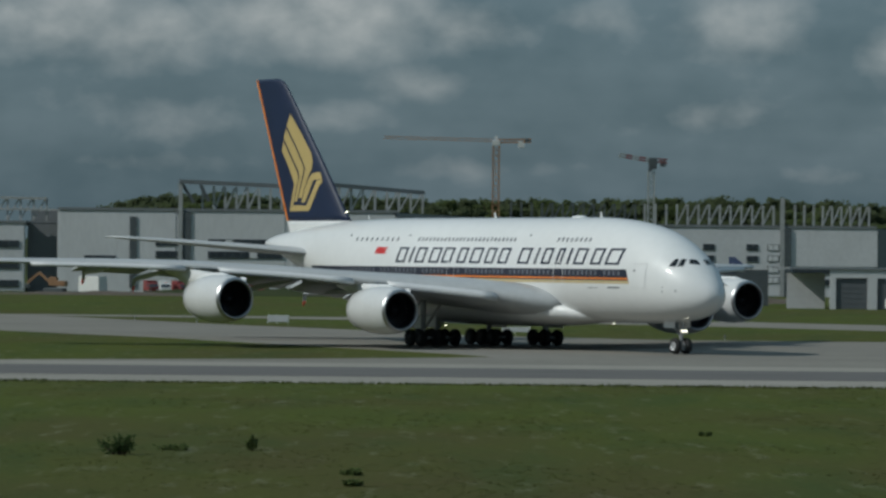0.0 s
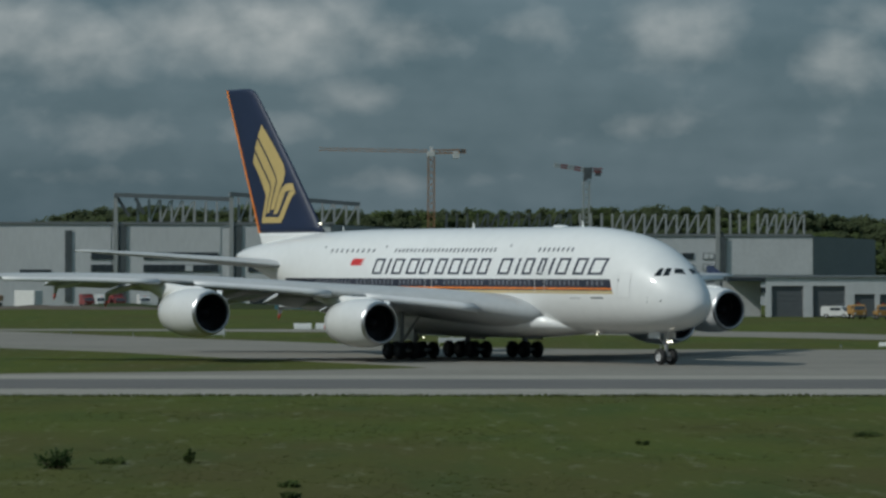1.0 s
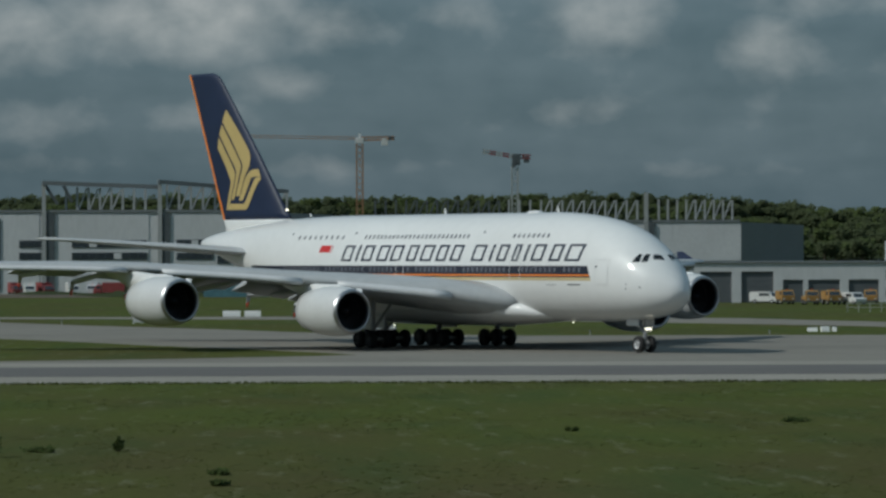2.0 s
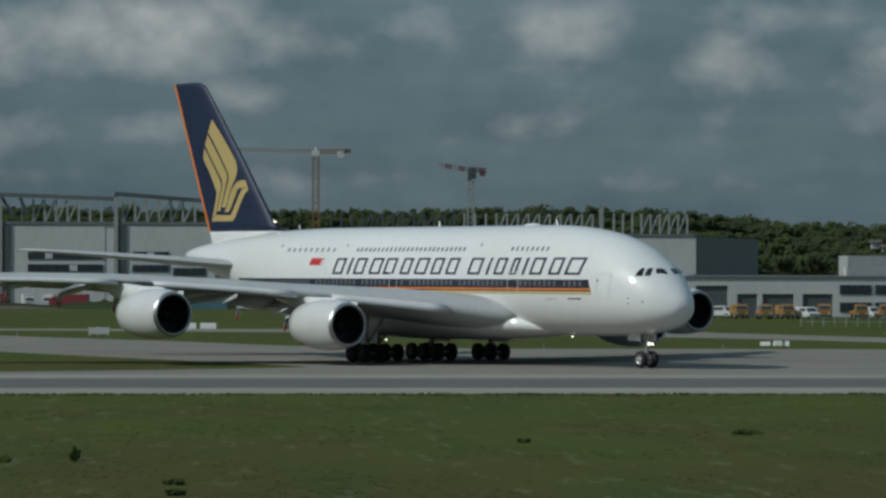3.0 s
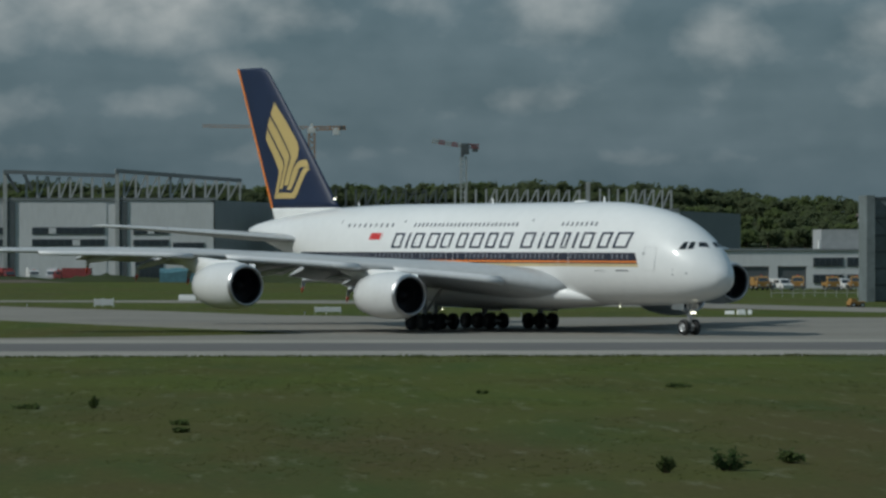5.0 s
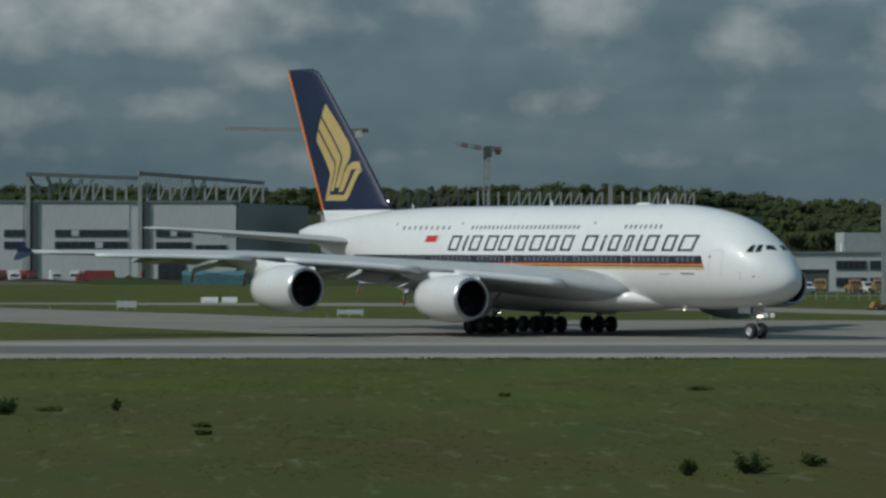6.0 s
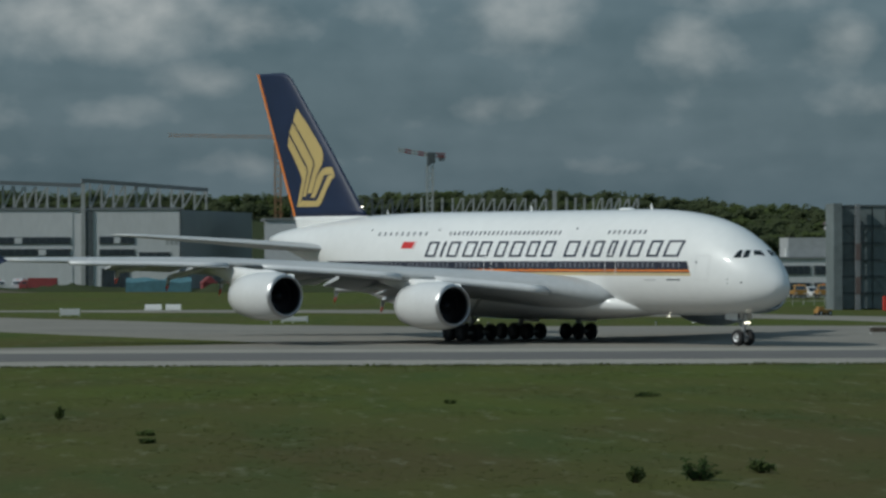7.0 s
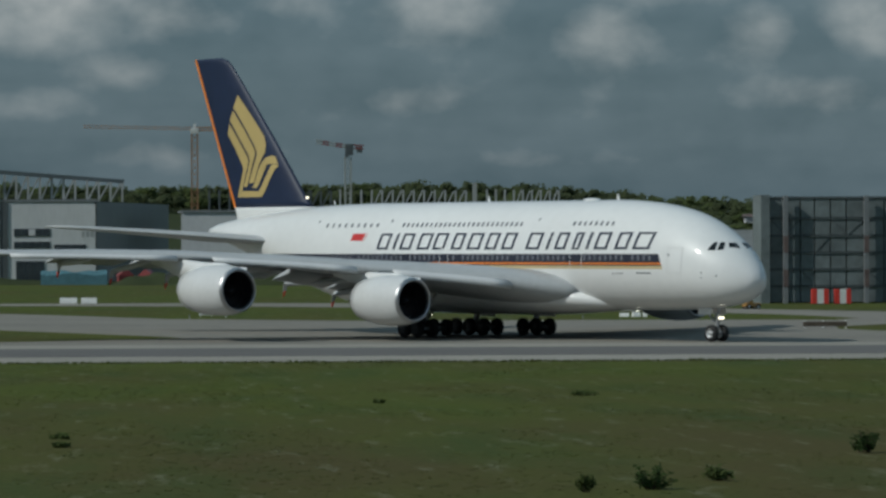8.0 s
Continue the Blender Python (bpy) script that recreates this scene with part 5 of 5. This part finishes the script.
for x, y, turn in ((5.4, 806, 10), (9.6, 800, -20), (14.6, 803, 5)):
    tent = thing("site_tent", "small red gabled site tent before dark scrub", "tent", "site tents")
    tent.matrix_world = pose(x, y, 0, 0, 0, turn)
    part("walls", Shape().box((0, 0, 0.8), (2.8, 2.4, 1.6)).data("walls", TRUCKRED), tent)
    part("roof", Shape().rings([[(-1.6, -1.4, 1.6), (1.6, -1.4, 1.6), (1.6, 1.4, 1.6), (-1.6, 1.4, 1.6)], [(-0.15, -1.3, 2.9), (0.15, -1.3, 2.9), (0.15, 1.3, 2.9), (-0.15, 1.3, 2.9)]]).data("roof", TRUCKRED), tent)


def earth_bank(x, y, lx, ly, hgt, seed, mat=EARTH, label="rough bank of dark earth and weeds", cat="earth bank"):
    v, f = [], []
    n, m = 28, 7
    for i in range(n + 1):
        for j in range(m + 1):
            u, w = i / n * 2 - 1, j / m * 2 - 1
            e = max(0, 1 - u * u) * max(0, 1 - w * w) * (0.75 + 0.6 * noise.noise((u * 4 + seed, w * 2, seed)))
            v.append((x + u * lx, y + w * ly, hgt * e - 0.05))
    for i in range(n):
        for j in range(m):
            f.append((i * (m + 1) + j, (i + 1) * (m + 1) + j, (i + 1) * (m + 1) + j + 1, i * (m + 1) + j + 1))
    return thing("earth_bank", label, cat, data=mesh("earth_bank", v, f, mat, True))


earth_bank(14, 790, 12, 6, 3.0, 3.0, LEAF)
earth_bank(34, 780, 22, 6, 3.4, 5.0, LEAF)
earth_bank(-22, 812, 8, 4, 1.8, 4.0, LEAF)
earth_bank(-52, 800, 26, 5, 0.9, 7.0)
earth_bank(-26, 804, 40, 4, 1.3, 6.0, LEAF)
earth_bank(60, 760, 14, 6, 1.8, 9.0, EARTH)


def barrier(x, y, length, turn=0, hgt=0.75):
    b = thing("white_barrier", "low white plastic barrier lying on the grass", "barrier", "white barriers")
    b.matrix_world = pose(x, y, 0, 0, 0, turn)
    part("body", Shape().rings([[(px, -0.35, 0.0), (px, 0.35, 0.0), (px, 0.28, hgt * 0.5), (px, 0.15, hgt), (px, -0.15, hgt), (px, -0.28, hgt * 0.5)] for px in (-length / 2, -length / 2 + 0.08, length / 2 - 0.08, length / 2)]).data("body", WARNWHITE), b)
    for k in (-0.3, 0.3):
        part("cap", Shape().tube((k * length, 0, hgt), (k * length, 0, hgt + 0.12), 0.08, n=8).data("cap", TRUSSDARK), b)


barrier(-3.6, 541, 2.2)
barrier(-1.0, 541, 2.0)
barrier(53.9, 428, 0.95, 0, 0.38)
barrier(55.0, 427, 0.8, 8, 0.5)
barrier(55.9, 427, 0.4, 0, 0.46)


def sign_board(x, y, w, hgt, mat, label, posts=True):
    s = thing("sign_board", label, "sign", "airfield sign boards")
    s.location = (x, y, 0)
    part("board", Shape().box((0, 0, 0.18 + hgt / 2), (w, 0.18, hgt), bevel=0.03).data("board", mat), s)
    for px in (-w * 0.47, -w * 0.05, w * 0.47):
        part("post", Shape().tube((px, -0.02, 0), (px, -0.02, hgt + 0.28), 0.055, n=8).data("post", WARNWHITE if posts else TRUSS), s)


sign_board(-13.0, 486, 2.3, 0.75, CLADDING, "grey airfield sign board seen from behind")
sign_board(12.0, 436, 2.8, 0.5, CLADDING, "low grey airfield sign board seen from behind")
sign_board(63.8, 365, 3.9, 0.42, EARTH, "long dark low airfield sign board with white posts")


rail = thing("railing", "low pale steel railing on the grass before the workshop", "railing")
rail.location = (76.8, 568, 0)
for k in range(9):
    part("post", Shape().tube((k * 1.5, 0, 0), (k * 1.5, 0, 1.15), 0.05, n=8).data("post", TRUSS), rail)
for z in (0.6, 1.1):
    part("rail", Shape().beam((-0.1, 0, z), (12.1, 0, z), 0.07).data("rail", TRUSS), rail)


def edge_light(x, y):
    e = thing("edge_light", "small taxiway edge light on a short stem", "light", "taxiway edge lights")
    e.location = (x, y, 0)
    part("stem", Shape().tube((0, 0, 0), (0, 0, 0.3), 0.05, n=8).data("stem", STRUT), e)
    part("lens", Shape().tube((0, 0, 0.3), (0, 0, 0.45), 0.09, 0.05, n=10).data("lens", SHADE), e)


for x, y in ((13.4, 436), (-22, 486), (-30, 504), (9.3, 424), (31, 414), (48, 414)):
    edge_light(x, y)


# ---------------------------------------------------------------- weeds in the near grass
def weed(x, y, wide, hgt, seed, label="dark leafy weed clump in mown grass"):
    w = thing("weed_clump", label, "weed", "weed clumps")
    w.location = (x, y, 0)
    r = random.Random(seed)
    stems, leaves = Shape(), Shape()
    for k in range(16):
        a, d = r.uniform(0, math.tau), r.uniform(0.1, 0.5) * wide
        tip = Vector((math.cos(a) * d, math.sin(a) * d * 0.7, hgt * r.uniform(0.45, 1.0) * (1 - 0.5 * d / wide)))
        stems.tube((tip.x * 0.3, tip.y * 0.3, -0.03), tip, 0.02, 0.008, 5)
        for _ in range(26):
            t = r.uniform(0.25, 1.05)
            p = Vector((tip.x * (0.3 + 0.7 * t), tip.y * (0.3 + 0.7 * t), tip.z * t)) + Vector((r.uniform(-0.1, 0.1), r.uniform(-0.1, 0.1), r.uniform(-0.05, 0.05))) * wide
            q = r.uniform(0.05, 0.11)
            u = Vector((r.gauss(0, 1), r.gauss(0, 1), r.gauss(0, 0.6))).normalized()
            s = u.orthogonal().normalized()
            leaves.add([p - u * q, p + s * q * 0.45, p + u * q * 1.2, p - s * q * 0.45], [(0, 1, 2, 3)])
    part("stems", stems.data("stems", BARK), w)
    part("leaves", leaves.data("leaves", WEED if hgt > 0.7 else WEEDLOW), w)


for i, (x, y, ww, hh) in enumerate(((-10.2, 174.5, 1.7, 0.85), (-8.4, 178.5, 1.6, 0.4), (-5.5, 179, 0.6, 0.6), (-1.5, 161, 1.1, 0.4), (16.85, 124.8, 1.45, 0.85), (19.6, 129.3, 1.3, 0.6), (14.7, 123.6, 0.6, 0.6),
                                    (27.3, 146, 1.1, 0.95), (28.4, 140, 0.9, 0.6), (13.3, 196, 0.6, 0.35), (-1.3, 154, 0.8, 0.4), (24, 205, 1.4, 0.4))):
    weed(x, y, ww, hh if hh > 0.55 else hh * 0.55, 40 + i)

# short uneven grass tufts over the near field
rnd = random.Random(5)
tv, tf = [], []
for k in range(16000):
    y = 118 + 148 * rnd.random() ** 0.8
    x = rnd.uniform(-0.125, 0.20) * y + 2
    dens = noise.noise((x * 0.10, y * 0.05, 3.0)) + 0.5 * noise.noise((x * 0.4, y * 0.16, 9.0))
    if dens < -0.05:
        continue
    hgt = rnd.uniform(0.012, 0.03) * (1 + 0.8 * max(0, dens))
    for b in range(3):
        a = rnd.uniform(0, math.tau)
        dx, dy = math.cos(a) * 0.07, math.sin(a) * 0.07
        lx, ly = rnd.uniform(-0.3, 0.3), rnd.uniform(-0.3, 0.3)
        i0 = len(tv)
        tv += [(x - dx, y - dy, -0.01), (x + dx, y + dy, -0.01), (x + lx, y + ly, hgt)]
        tf.append((i0, i0 + 1, i0 + 2))
for k in range(5200):
    x, y = rnd.uniform(-45, 75), 266.4 - abs(rnd.gauss(0, 1.1))
    hgt = rnd.uniform(0.05, 0.22) * (0.7 + 0.6 * max(0, noise.noise((x * 0.35, 0, 5.0))))
    a = rnd.uniform(0, math.tau)
    i0 = len(tv)
    tv += [(x - math.cos(a) * 0.08, y - math.sin(a) * 0.08, -0.01), (x + math.cos(a) * 0.08, y + math.sin(a) * 0.08, -0.01), (x + rnd.uniform(-0.15, 0.15), y + rnd.uniform(-0.15, 0.15), hgt)]
    tf.append((i0, i0 + 1, i0 + 2))
thing("grass_tufts", "uneven tufts of grass over the mown field", "grass", kind="stuff", data=mesh("grass_tufts", tv, tf, TUFT))


# ---------------------------------------------------------------- movement
def motions():
    walk(airliner, [(t, pose(x, y, 0, 0, 0, h)) for t, x, y, h in AIRLINER_ROWS])
    ts = [r[0] for r in AIRLINER_ROWS]
    run = [0.0]
    for a, b in zip(AIRLINER_ROWS, AIRLINER_ROWS[1:]):
        run.append(run[-1] + math.hypot(b[1] - a[1], b[2] - a[2]))
    for w, r, x, y in wheels:
        walk(w, [(k / 10, pose(x, y, r + 0.05, 0, math.degrees(float(np.interp(k / 10, ts, run)) / r), 0)) for k in range(81)])


motions()
